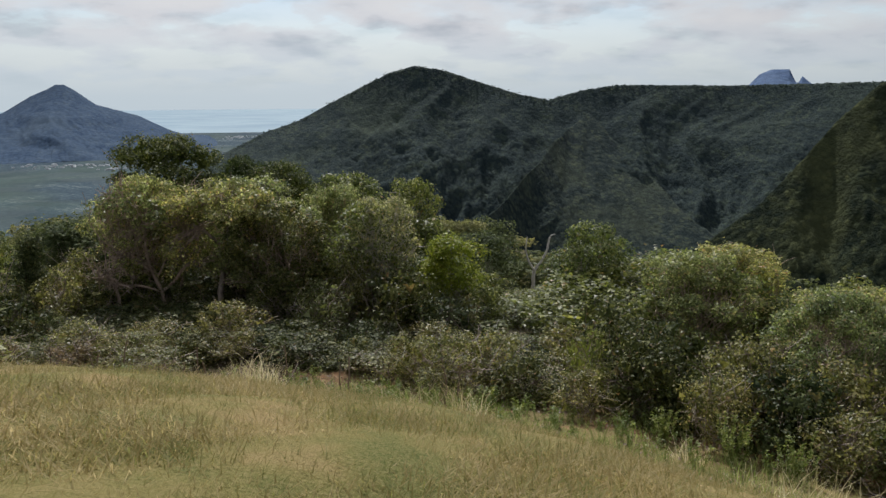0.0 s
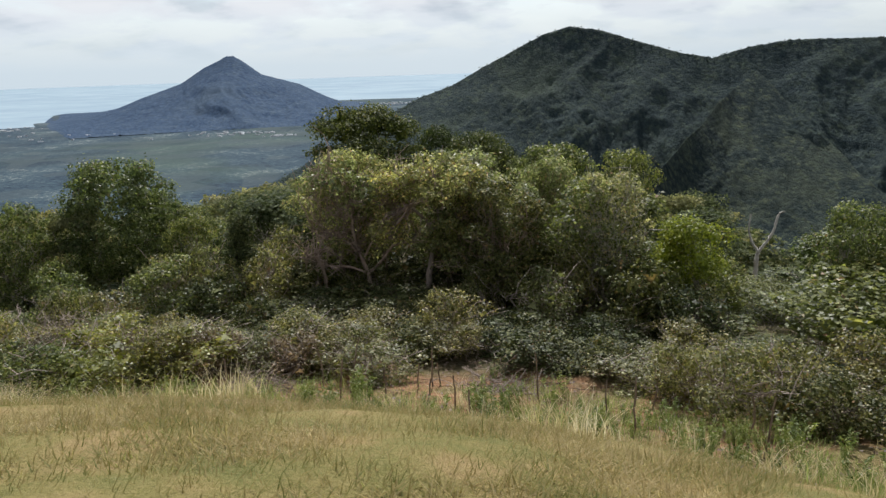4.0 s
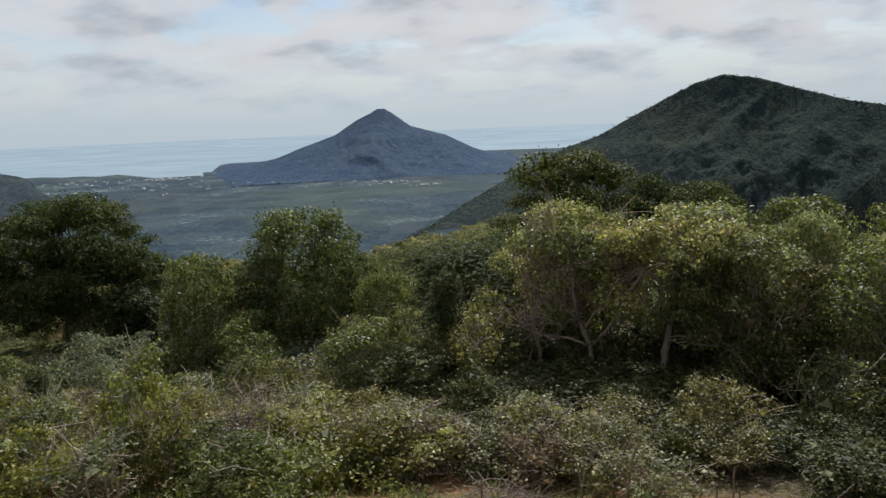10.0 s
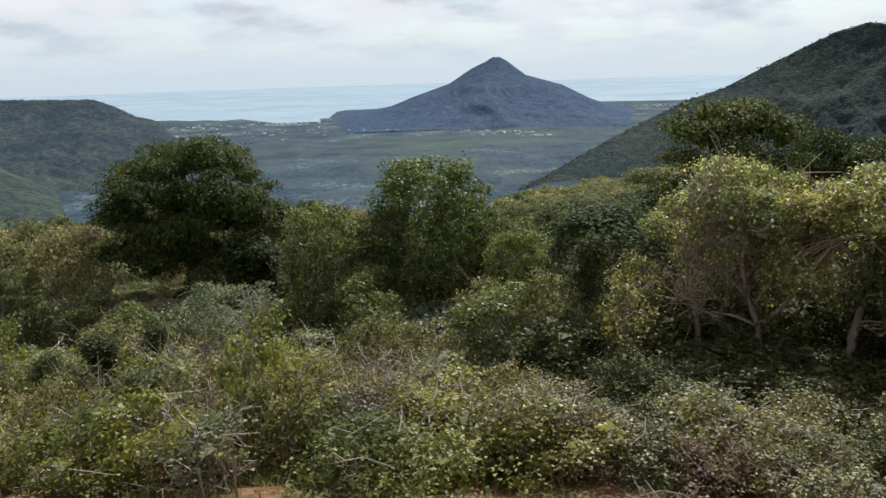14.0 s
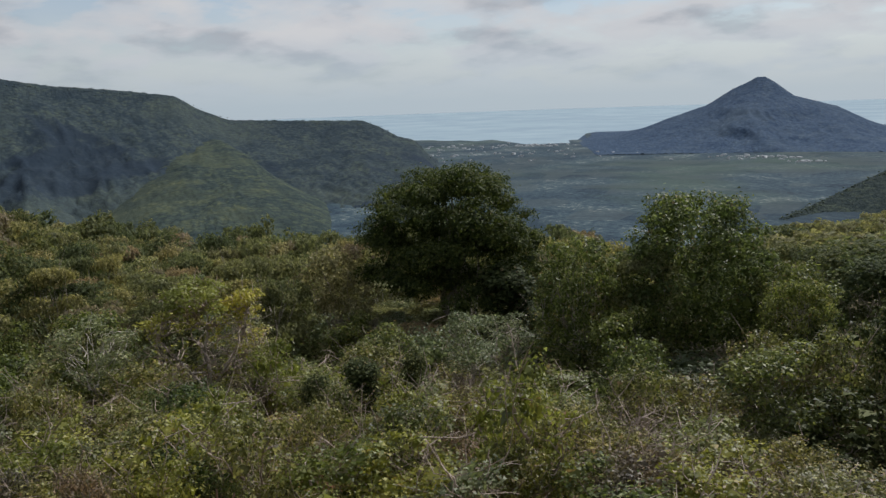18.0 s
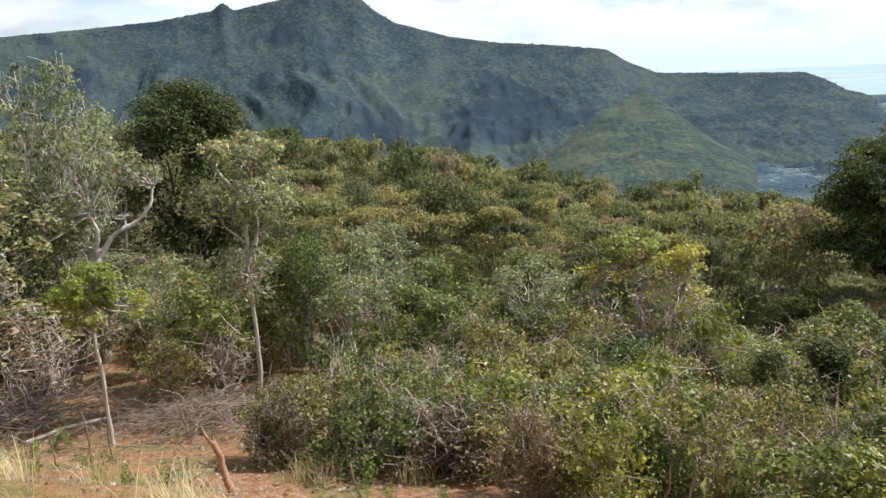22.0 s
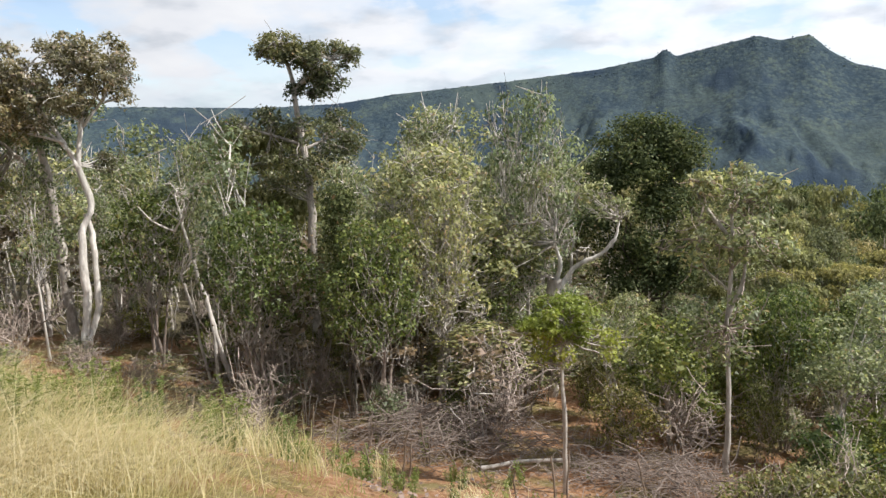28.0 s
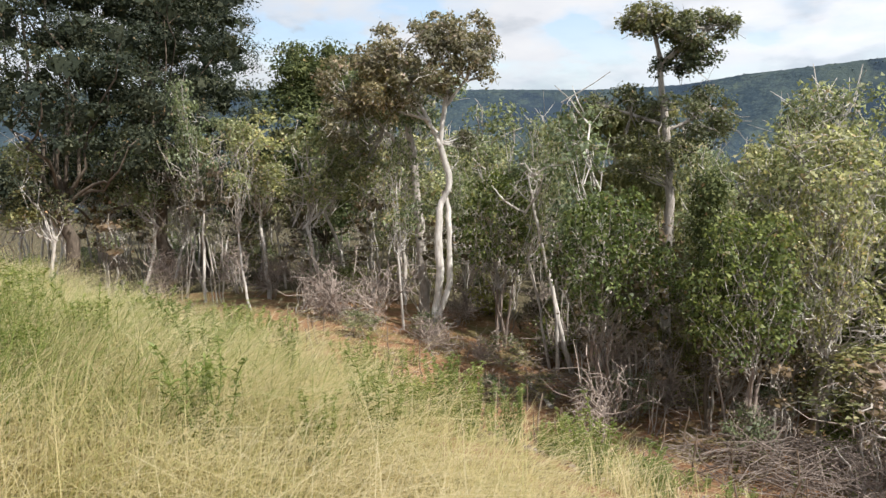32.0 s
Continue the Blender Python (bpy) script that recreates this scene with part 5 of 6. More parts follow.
shaped_tree("yellow_top_bush", "twiggy pale bush with golden-green leaves on top", -24.2, 14.6, (0.5, 0.87),
            [([(0, 0), (0.1, 0.8), (0.0, 1.6), (0.2, 2.2), (0.1, 2.6)], 0.05, 0.025), ([(0.05, 0.5), (-0.6, 1.4), (-1.0, 2.0)], 0.035, 0.014), ([(0.05, 0.5), (0.6, 1.3), (1.0, 2.1), (1.1, 2.5)], 0.04, 0.014), ([(0.1, 1.0), (0.8, 1.2), (1.4, 1.5)], 0.025, 0.01), ([(0.0, 1.0), (-0.9, 1.1), (-1.5, 1.3)], 0.025, 0.01)],
            [(0.0, 2.85, 0.85, 0.35, 30, 0.24, 1500), (1.0, 2.65, 0.55, 0.3, 16, 0.22, 600), (-0.7, 2.2, 0.7, 0.35, 16, 0.22, 300), (0.0, 1.5, 1.4, 0.7, 60, 0.34, 260), (0.8, 1.9, 0.8, 0.5, 22, 0.28, 240)], LEAF_GOLD, BARK_GREY, 0.105, 41, TWIG)
COLUMN[0](-18.8, 14.2, 1.5, 0.75)
COLUMN[1](-18.6, 15.1, 1.7, 0.95, 50)
COLUMN[0](-17.9, 15.8, 1.85, 0.75, 90)
for x, y, h, w, t in ((-24.2, -9.9, 1.5, 1.9, 0), (-23.6, -11.0, 1.3, 1.8, 80), (-24.4, 1.8, 1.4, 2.4, 30), (-24.3, 5.2, 1.2, 2.0, 90), (-22.6, -2.6, 1.2, 1.8, 10), (-25.6, -3.8, 1.4, 2.0, 40)):
    DRY[0](x, y, h, w, t)


for k, x, y, h, w, t in ((ROUND_LITE, -25.2, 5.0, 2.2, 2.2, 0), (ROUND_LITE, -26.4, 6.6, 2.6, 2.6, 60), (OLIVE_LITE, -24.6, 8.0, 3.0, 2.2, 20), (OLIVE_LITE, -27.5, 9.2, 3.0, 2.8, 70), (ROUND_LITE, -23.4, 9.4, 2.0, 2.2, 130), (OLIVE_LITE, -26.0, 3.9, 2.4, 2.0, 10), (SHRUB_GREEN, -22.8, 7.6, 1.3, 1.8, 30), (SHRUB, -24.0, 4.2, 1.2, 1.7, 80), (SHRUB, -22.6, 10.2, 1.6, 2.2, 5), (SHRUB_GREEN, -25.0, 1.2, 1.2, 1.8, 40)):
    k[0](x, y, h, w, t)


# ---- shrub belt round the clearing, and woods behind ----
def shrub_cap(az, r):
    """Height limit of the shrubs between the clearing and the trees, fitted to the camera's view: lowest before the
    gnarled trees.
    """
    rim = np.interp(az, [-52, -38, -30, -20, -10, 0, 10, 18, 24, 34, 45, 52, 60, 66], [2.2, 2.2, 1.15, 1.05, 0.95, 1.05, 1.0, 1.2, 1.5, 1.75, 1.65, 1.35, 1.35, 1.4])
    fall = np.interp(az, [-40, -30, 18, 30, 66], [0.02, 0.14, 0.14, 0.07, 0.06])
    return float(max(0.5, rim - fall * (r - 19)))


def belt(makers, count, az0, az1, r0, r1, h0, h1, w0, w1, seed, group):
    """Plants spread evenly over a sector of rings round the mound."""
    rng = np.random.default_rng(seed)
    for i in range(count):
        a = math.radians(az0 + (az1 - az0) * (i * 0.618034 % 1) + rng.normal(0, 1.0))
        r = math.sqrt(r0 ** 2 + (r1 ** 2 - r0 ** 2) * (i + 0.5) / count) + rng.normal(0, 0.2)
        k = makers[int(rng.integers(len(makers)))]
        x, y, h, w, t = -5 - math.sin(a) * r, -2 + math.cos(a) * r, rng.uniform(h0, h1), rng.uniform(w0, w1), rng.uniform(0, 360)
        if "behind" in group and -19 < math.degrees(a) < -10:
            h = min(h, 1.2)
        if "shrubs" not in group and 73 < math.degrees(a) < 84 and r < 33:
            h = min(h, 1.7)
        if "canopy" in group and 33 < math.degrees(a) < 44 and r < 37:
            h = min(h, 1.9)
        if "twisted" in group and r < 24 and -1 < math.degrees(a) < 12:
            h = min(h, 0.8)
        if "shrubs" in group and "trees" not in group:
            top = shrub_cap(math.degrees(a), r)
            if h > top:
                h = top * (rng.uniform(1.0, 1.5) if rng.random() < 0.22 else rng.uniform(0.55, 1.0))
        k(x, y, h, w, t, group=group)


def far_wood(makers, count, az0, az1, r0, r1, h0, h1, w0, w1, seed, label):
    """Tree crowns too far off to tell apart, joined into one."""
    rng = np.random.default_rng(seed)
    chunks = {}
    for i in range(count):
        a = math.radians(az0 + (az1 - az0) * (i * 0.618034 % 1) + rng.normal(0, 1.0))
        r = math.sqrt(r0 ** 2 + (r1 ** 2 - r0 ** 2) * (i + 0.5) / count)
        spec, me = makers[int(rng.integers(len(makers)))]
        v = np.empty(len(me.vertices) * 3, np.float32)
        me.vertices.foreach_get("co", v)
        f = np.empty(len(me.polygons) * 3, np.int32)
        me.polygons.foreach_get("vertices", f)
        t = rng.uniform(0, 6.28)
        v = v.reshape(-1, 3) @ np.array([[math.cos(t), math.sin(t), 0], [-math.sin(t), math.cos(t), 0], [0, 0, 1]])
        v = v * [rng.uniform(w0, w1) / spec["width"]] * np.array([1, 1, 0]) + v * [0, 0, rng.uniform(h0, h1) / spec["height"]]
        x, y = -5 - math.sin(a) * r, -2 + math.cos(a) * r
        chunks.setdefault(me.materials[0], []).append((v + [x, y, float(ground_z(x, y))], f.reshape(-1, 3)))
    for m, c in chunks.items():
        tagged(new("far_wood", quick_mesh("far_wood", *join(c), m)), label, "woods", kind="stuff")


def far_kind(seed, **spec):
    return spec, tree_parts(seed=seed, **spec)[-1][1]


FAR_CROWNS = [far_kind(84 + i, height=4.4, width=5.0, low=0.6, shape="layered", clumps=16, leaf=0.32, count=800, leafmat=CANOPY_GREEN, bark=BARK_GREY, bare=0, clump=0.85, flat=0.42, lite=True, simple=True, spray=0, few=1) for i in range(3)]
FAR_CROWNS += [far_kind(87 + i, height=5.0, width=4.0, low=0.6, clumps=14, leaf=0.31, count=780, leafmat=CANOPY_DARK, bark=BARK_GREY, bare=0, clump=0.85, lite=True, simple=True, spray=0, few=1) for i in range(2)]
FAR_CROWNS += [far_kind(91, height=4.4, width=4.8, low=0.6, shape="layered", clumps=16, leaf=0.31, count=780, leafmat=CANOPY_BROWN, bark=BARK_GREY, bare=0, clump=0.8, flat=0.42, lite=True, simple=True, spray=0, few=1)]
FAR_CROWNS += [far_kind(89, height=4.2, width=4.8, low=0.6, shape="layered", clumps=16, leaf=0.31, count=780, leafmat=CANOPY_OLIVE, bark=BARK_GREY, bare=0, clump=0.8, flat=0.42, lite=True, simple=True, spray=0, few=1)]
MIXED = SHRUB + SHRUB_GREEN + SHRUB_LIME + SHRUB_LIME + SHRUB_GREY[:1] + SHRUB_BROWN[:1]
belt(SHRUB + SHRUB_DARK + SHRUB_GREEN, 44, -50, -12, 16.4, 20.5, 1.0, 2.1, 1.3, 2.3, 1, "shrubs round the clearing")
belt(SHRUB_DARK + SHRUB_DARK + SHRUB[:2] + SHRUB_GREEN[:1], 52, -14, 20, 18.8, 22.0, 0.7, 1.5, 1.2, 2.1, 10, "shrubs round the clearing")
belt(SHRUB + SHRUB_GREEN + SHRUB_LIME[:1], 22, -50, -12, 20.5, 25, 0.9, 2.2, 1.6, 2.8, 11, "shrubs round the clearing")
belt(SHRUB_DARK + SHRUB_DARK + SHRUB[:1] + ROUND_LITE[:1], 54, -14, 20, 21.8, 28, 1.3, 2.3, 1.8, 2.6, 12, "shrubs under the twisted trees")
belt(SHRUB + SHRUB_LIME[:1] + SHRUB_BROWN, 16, 4, 24, 17.5, 19.0, 0.7, 1.2, 1.4, 2.2, 15, "shrubs round the clearing")
belt(MIXED + SHRUB, 76, 20, 60, 16.4, 22, 0.9, 1.7, 1.2, 2.1, 2, "shrubs round the clearing")
belt(MIXED, 20, 40, 62, 15.6, 17.2, 0.8, 1.3, 1.0, 1.7, 44, "shrubs round the clearing")
belt(MIXED + SHRUB_GREEN, 56, 18, 64, 22, 29, 0.8, 1.9, 1.4, 2.5, 3, "shrubs round the clearing")
belt(ROUND_LITE + OLIVE_LITE, 14, 24, 70, 24, 30, 1.8, 2.6, 1.6, 2.4, 13, "young trees among the shrubs")
belt(DRY, 4, 24, 72, 20, 27, 1.0, 1.6, 1.4, 2.0, 14, "dry bushes among the shrubs")
belt(SHRUB_GREY + SHRUB_BROWN + SHRUB + DRY, 46, 66, 104, 21.6, 26, 0.8, 1.7, 1.1, 1.9, 42, "bushes under the trees")
belt(SHADY, 9, 66, 104, 22.5, 27, 2.0, 3.0, 1.5, 2.1, 43, "young trees at the edge of the wood")
belt(SHRUB_GREY + SHRUB + SHRUB_LIME[:1], 26, 64, 125, 22.5, 31, 0.7, 1.5, 1.2, 2.2, 4, "shrubs under the trees")
belt(ROUND_LITE + ROUND_LITE + OLIVE_LITE[:1], 32, -52, -3, 22.5, 34, 2.2, 3.6, 2.6, 3.8, 5, "trees behind the shrubs")
belt(THIN, 120, 81, 145, 20.0, 42, 3.0, 6.4, 1.2, 2.6, 6, "thin trees of the wood")
belt(STEMS, 90, 80, 142, 21.0, 36, 1.6, 4.2, 0.8, 1.5, 16, "bare saplings of the wood")
belt(STEMS, 12, 80, 97, 18.8, 21.2, 1.2, 2.6, 0.6, 1.2, 36, "bare saplings of the wood")
belt(SHRUB_GREY + DRY[:1], 16, 84, 116, 18.8, 21.5, 0.5, 1.1, 1.0, 1.7, 37, "dry bushes under the trees")
belt(DRY, 22, 82, 140, 21, 30, 0.8, 1.6, 1.3, 2.2, 26, "dry bushes under the trees")
belt(OLIVE_LITE + LAYER[:1] + LAYER[-1:], 38, 83, 150, 28, 52, 4.6, 6.6, 2.8, 4.4, 7, "trees of the wood")
belt(UNDER, 50, 78, 150, 28, 50, 0.8, 1.6, 2.0, 3.2, 17, "undergrowth of the wood")
belt(LAYER + LAYER[:3] + OLIVE_LITE[:1], 130, 28, 76, 29, 46, 2.6, 4.4, 1.9, 3.3, 8, "canopy of the wooded slope")
belt(UNDER, 34, 24, 80, 27, 42, 1.2, 1.8, 2.4, 3.4, 18, "undergrowth of the wooded slope")
belt(FAR, 90, 34, 68, 44, 66, 3.4, 5.6, 2.3, 4.0, 9, "canopy of the wooded slope")
belt(FAR, 90, 68, 102, 44, 66, 4.0, 6.2, 2.3, 4.0, 39, "canopy of the wooded slope")
belt(LAYER[5:7] + LAYER[:1], 36, -12, 30, 31, 46, 2.8, 4.0, 3.0, 4.2, 19, "canopy below the mound")
far_wood(FAR_CROWNS, 300, 34, 68, 66, 140, 4.0, 7.0, 2.8, 4.8, 21, "dense canopy of the far wooded slope")
far_wood(FAR_CROWNS, 260, 68, 102, 66, 140, 4.4, 6.8, 2.8, 4.8, 31, "dense canopy of the far wooded slope")
far_wood(FAR_CROWNS, 300, -56, 34, 38, 112, 2.6, 3.8, 3.8, 5.6, 22, "dark canopy on the slope below the mound")


# ---- the clearing: grass, weeds, stakes, brush ----
def spot(rng, n, az0, az1, r0, r1):
    a = np.radians(rng.uniform(az0, az1, n))
    r = np.sqrt(rng.uniform(r0 ** 2, r1 ** 2, n))
    x, y = -5 - np.sin(a) * r, -2 + np.cos(a) * r
    return x, y


def blades(rng, x, y, h, w, bend, toward=None, parts=2):
    """Grass blades as bent ribbons that narrow to the tip."""
    n = len(x)
    a = rng.uniform(0, 2 * math.pi, n) if toward is None else rng.normal(toward, 0.9, n)
    way = np.stack([np.cos(a), np.sin(a), 0 * a], -1)
    side = np.stack([-np.sin(a), np.cos(a), 0 * a], -1) * (w * 0.5)[:, None]
    root = np.stack([x, y, ground_z(x, y) - 0.02], -1)
    rows = []
    for k in range(parts + 1):
        t = k / parts
        p = root + np.array([0, 0, 1.0]) * (h * (t - 0.35 * bend * t * t))[:, None] + way * (h * bend * t * t * 0.8)[:, None]
        rows += [p - side * (1 - 0.85 * t), p + side * (1 - 0.85 * t)]
    v = np.stack(rows, 1)
    base = np.arange(n)[:, None] * (2 * parts + 2)
    f = np.concatenate([base + [[2 * k, 2 * k + 1, 2 * k + 3, 2 * k + 2]] for k in range(parts)], 1).reshape(-1, 4)
    return v.reshape(-1, 3), f


def grass_edge(x, y):
    """How far from the mound's top the grass reaches."""
    az = np.degrees(np.arctan2(-(x + 5), y + 2))
    return np.interp(az, [-60, -15, 0, 50, 66, 85, 100, 118, 130], [17.5, 12.6, 10.6, 11.0, 9.7, 9.8, 10.9, 12.5, 13.5])


def build_grass():
    rng = np.random.default_rng(31)
    x, y = (np.concatenate(q) for q in zip(spot(rng, 150000, -58, 50, 4.5, 13.2), spot(rng, 72000, 50, 165, 5.0, 13.8), spot(rng, 14000, -58, -14, 13.2, 17.5)))
    keep = np.hypot(x + 5, y + 2) < grass_edge(x, y) + rng.uniform(0.0, 2.4, len(x))
    x, y = x[keep], y[keep]
    n = len(x)
    lawn = blades(rng, x, y, rng.uniform(0.05, 0.14, n), rng.uniform(0.006, 0.013, n), rng.uniform(0.7, 1.7, n), None, 1)
    tagged(new("lawn_grass", quick_mesh("lawn_grass", *lawn, GRASS)), "short dry yellow-green grass on the mound", "grass", kind="stuff")
    cx, cy = spot(rng, 900, -58, 60, 5.0, 12.5)
    k = rng.integers(0, 900, 16000)
    x, y = cx[k] + rng.normal(0, 0.16, 16000), cy[k] + rng.normal(0, 0.16, 16000)
    tuft = blades(rng, x, y, rng.uniform(0.09, 0.24, 16000), rng.uniform(0.005, 0.01, 16000), rng.uniform(0.8, 1.6, 16000))
    tagged(new("grass_tufts", quick_mesh("grass_tufts", *tuft, GRASS)), "scattered taller grass tufts drying to straw", "grass", kind="stuff")
    # long grass that the wind lays over, west of the mound's top
    cx, cy = spot(rng, 900, 62, 168, 4.6, 13.0)
    k = rng.integers(0, 900, 72000)
    far = np.hypot(cx + 5, cy + 2) > grass_edge(cx, cy) - 0.1
    cx, cy = np.where(far, -5 + (cx + 5) * 0.77, cx), np.where(far, -2 + (cy + 2) * 0.77, cy)
    x, y = cx[k] + rng.normal(0, 0.24, 72000), cy[k] + rng.normal(0, 0.24, 72000)
    tall = blades(rng, x, y, rng.uniform(0.55, 1.15, 72000) * rng.uniform(0.28, 0.85, 900)[k], rng.uniform(0.003, 0.0065, 72000), rng.uniform(0.7, 2.0, 72000), rng.normal(2.2, 1.0, 900)[k], 3)
    cx, cy = spot(rng, 170, 72, 165, 5.0, 12.6)
    far = np.hypot(cx + 5, cy + 2) > grass_edge(cx, cy) - 0.4
    cx, cy = np.where(far, -5 + (cx + 5) * 0.74, cx), np.where(far, -2 + (cy + 2) * 0.74, cy)
    k = rng.integers(0, 170, 15000)
    x, y = cx[k] + rng.normal(0, 0.3, 15000), cy[k] + rng.normal(0, 0.3, 15000)
    soft = blades(rng, x, y, rng.uniform(0.3, 0.75, 15000), rng.uniform(0.005, 0.011, 15000), rng.uniform(0.5, 1.6, 15000), 2.2, 3)
    tagged(new("green_grass", quick_mesh("green_grass", *soft, GRASS_GREEN)), "fresh green tufts in the long dry grass", "grass", kind="stuff")
    tagged(new("long_grass", quick_mesh("long_grass", *tall, GRASS_TALL)), "long wind-bent straw-coloured grass", "grass", kind="stuff")
    cx, cy = spot(rng, 60, -55, 84, 11.0, 15.5)
    k = rng.integers(0, 60, 4200)
    x, y = cx[k] + rng.normal(0, 0.14, 4200), cy[k] + rng.normal(0, 0.14, 4200)
    rim = blades(rng, x, y, rng.uniform(0.25, 0.6, 4200), rng.uniform(0.007, 0.013, 4200), rng.uniform(0.3, 1.0, 4200), None, 3)
    # pale tussocks at the mound's north-west foot
    k = rng.integers(0, 6, 2800)
    tx, ty = np.array([-9.4, -9.1, -8.8, -8.5, -9.0, -9.6]), np.array([9.4, 9.7, 9.4, 9.6, 9.2, 9.8])
    x, y = tx[k] + rng.normal(0, 0.15, 2800), ty[k] + rng.normal(0, 0.15, 2800)
    clump = blades(rng, x, y, rng.uniform(0.2, 0.58, 2800), rng.uniform(0.004, 0.008, 2800), rng.uniform(0.4, 1.5, 2800), None, 3)
    tagged(new("rim_grass", quick_mesh("rim_grass", *clump, GRASS_TALL)), "dense pale tussocks of long grass by the shrubs", "grass", kind="stuff")
    tagged(new("rim_grass", quick_mesh("rim_grass", *rim, GRASS_TALL)), "pale grass tussocks along the mound's rim", "grass", kind="stuff")
    cx, cy = spot(rng, 170, -50, 34, 11.5, 17.5)
    k = rng.integers(0, 170, 8000)
    x, y = cx[k] + rng.normal(0, 0.2, 8000), cy[k] + rng.normal(0, 0.2, 8000)
    fresh = blades(rng, x, y, rng.uniform(0.15, 0.5, 8000), rng.uniform(0.007, 0.013, 8000), rng.uniform(0.3, 1.0, 8000), None, 2)
    tagged(new("green_grass", quick_mesh("green_grass", *fresh, GRASS_GREEN)), "fresh green grass along the mound's rim", "grass", kind="stuff")
    x, y = spot(rng, 24000, -60, 150, 11.5, 22.0)
    p = np.stack([x, y, ground_z(x, y) + rng.uniform(0.0, 0.05, 24000)], -1)
    litter = leaves(rng, p, rng.normal(0, 0.35, (24000, 3)) + [0, 0, 1], 0.06)
    tagged(new("leaf_litter", quick_mesh("leaf_litter", *litter, LITTER)), "fallen dry leaves on red soil", "leaf litter", kind="stuff")


LITTER = leaf_material("litter", (0.13, 0.085, 0.05), (0.24, 0.17, 0.115), (0.36, 0.29, 0.23), 0.8, 0.1, dry=(0.4, 0.35, 0.3), spec=0.1)
build_grass()


def weed_mesh(seed, height, stems, leaf, per):
    """Upright weeds: leafy stems from one root."""
    rng = np.random.default_rng(seed)
    stalks, pos, nrm = [], [], []
    for s in range(stems):
        a, q = rng.uniform(0, 6.28), rng.uniform(0.05, 0.4)
        tip = np.array([math.cos(a) * q * height, math.sin(a) * q * height, height * rng.uniform(0.6, 1.0)])
        line = wander(rng, (math.cos(a) * 0.04, math.sin(a) * 0.04, -0.05), tip, 6, 0.2)
        stalks.append((line, np.linspace(0.007, 0.003, 6)))
        t = rng.uniform(0.2, 1.0, per)
        b = rng.uniform(0, 6.28, per)
        at = np.stack([np.interp(t, np.linspace(0, 1, 6), line[:, k]) for k in range(3)], -1)
        way = np.stack([np.cos(b), np.sin(b), 0.5 + 0 * b], -1)
        pos.append(at + way * leaf * 0.4)
        nrm.append(np.stack([-np.cos(b) * 0.5, -np.sin(b) * 0.5, 1 + 0 * b], -1) + rng.normal(0, 0.3, (per, 3)))
    stalk = quick_mesh("stem", *tubes(stalks, 3), GRASS_GREEN)
    lv = quick_mesh("foliage", *leaves(rng, np.concatenate(pos), np.concatenate(nrm), leaf, 0.14), WEED)
    return stalk, lv


WEED = leaf_material("weed_leaf", (0.1, 0.145, 0.028), (0.21, 0.265, 0.06), (0.36, 0.39, 0.14), through=0.4)
WEEDS = [weed_mesh(200 + i, 0.5, 7, 0.075, 18) for i in range(3)]
FERNS = [weed_mesh(210 + i, 0.75, 14, 0.055, 52) for i in range(2)]


def put_weed(kind, name, label, x, y, h, turn, group=""):
    ob = thing(name, pose(x, y, float(ground_z(x, y)) - 0.02, 0, 0, turn), label, "weed", group)
    ob.scale = (h, h, h)
    tagged(part("stem_tuft", kind[0], ob), kind="stuff")
    part("foliage", kind[1], ob)


rng = np.random.default_rng(77)
for i in range(150):
    x, y = spot(rng, 1, -48, 128, 13.2, 18.4 if i % 3 else 16.5)
    put_weed(WEEDS[i % 3], "weed", "upright green weed on the red soil", float(x[0]), float(y[0]), rng.uniform(0.45, 1.0), rng.uniform(0, 360), "weeds in the clearing")
for i in range(110):
    x, y = spot(rng, 1, -34, 26, 12.8, 16.2)
    put_weed(WEEDS[i % 3], "weed", "upright green weed on the red soil", float(x[0]), float(y[0]), rng.uniform(0.5, 1.15), rng.uniform(0, 360), "weeds in the clearing")
for i in range(130):
    x, y = spot(rng, 1, 70, 120, 11.4, 19.5)
    put_weed(WEEDS[i % 3], "weed", "low green weed on the red soil", float(x[0]), float(y[0]), rng.uniform(0.4, 0.9), rng.uniform(0, 360), "weeds in the clearing")
for i in range(64):
    x, y = spot(rng, 1, 72, 160, 7.5, 13.2)
    put_weed(FERNS[i % 2], "feathery_weed", "bright green feathery weed in long grass", float(x[0]), float(y[0]), rng.uniform(0.6, 1.0), rng.uniform(0, 360), "weeds in the long grass")
for x, y, h in ((-8.2, 16.6, 1.2), (-7.4, 16.2, 1.1), (-0.6, 11.2, 1.0), (-0.1, 11.9, 0.9), (4.3, 10.6, 1.2), (4.9, 9.9, 1.1), (3.6, 11.6, 0.9), (-15.6, -11.0, 1.3), (-16.4, -11.6, 1.4), (-17.0, -2.4, 1.0)):
    put_weed(FERNS[0], "feathery_weed", "bright green feathery weed clump", x, y, h, x * 40)


for x, y in ((-12.8, 0.8), (-14.6, 0.5), (-15.9, -0.4), (-14.5, -0.8), (-14.4, -3.0), (-13.3, 1.1), (-13.2, -1.2), (-15.3, 0.4), (-15.6, -1.2), (-14.0, 0.8), (-13.6, -0.5), (-17.2, -3.6), (-18.4, -4.6), (-16.8, -5.6), (-19.2, -9.4), (-20.2, -11.6)):
    put_weed(FERNS[int(abs(x * 10)) % 2], "feathery_weed", "bright green feathery weed in long grass", x, y, 0.62 + 0.3 * (abs(y * 7.3) % 1), x * 70, "weeds in the long grass")


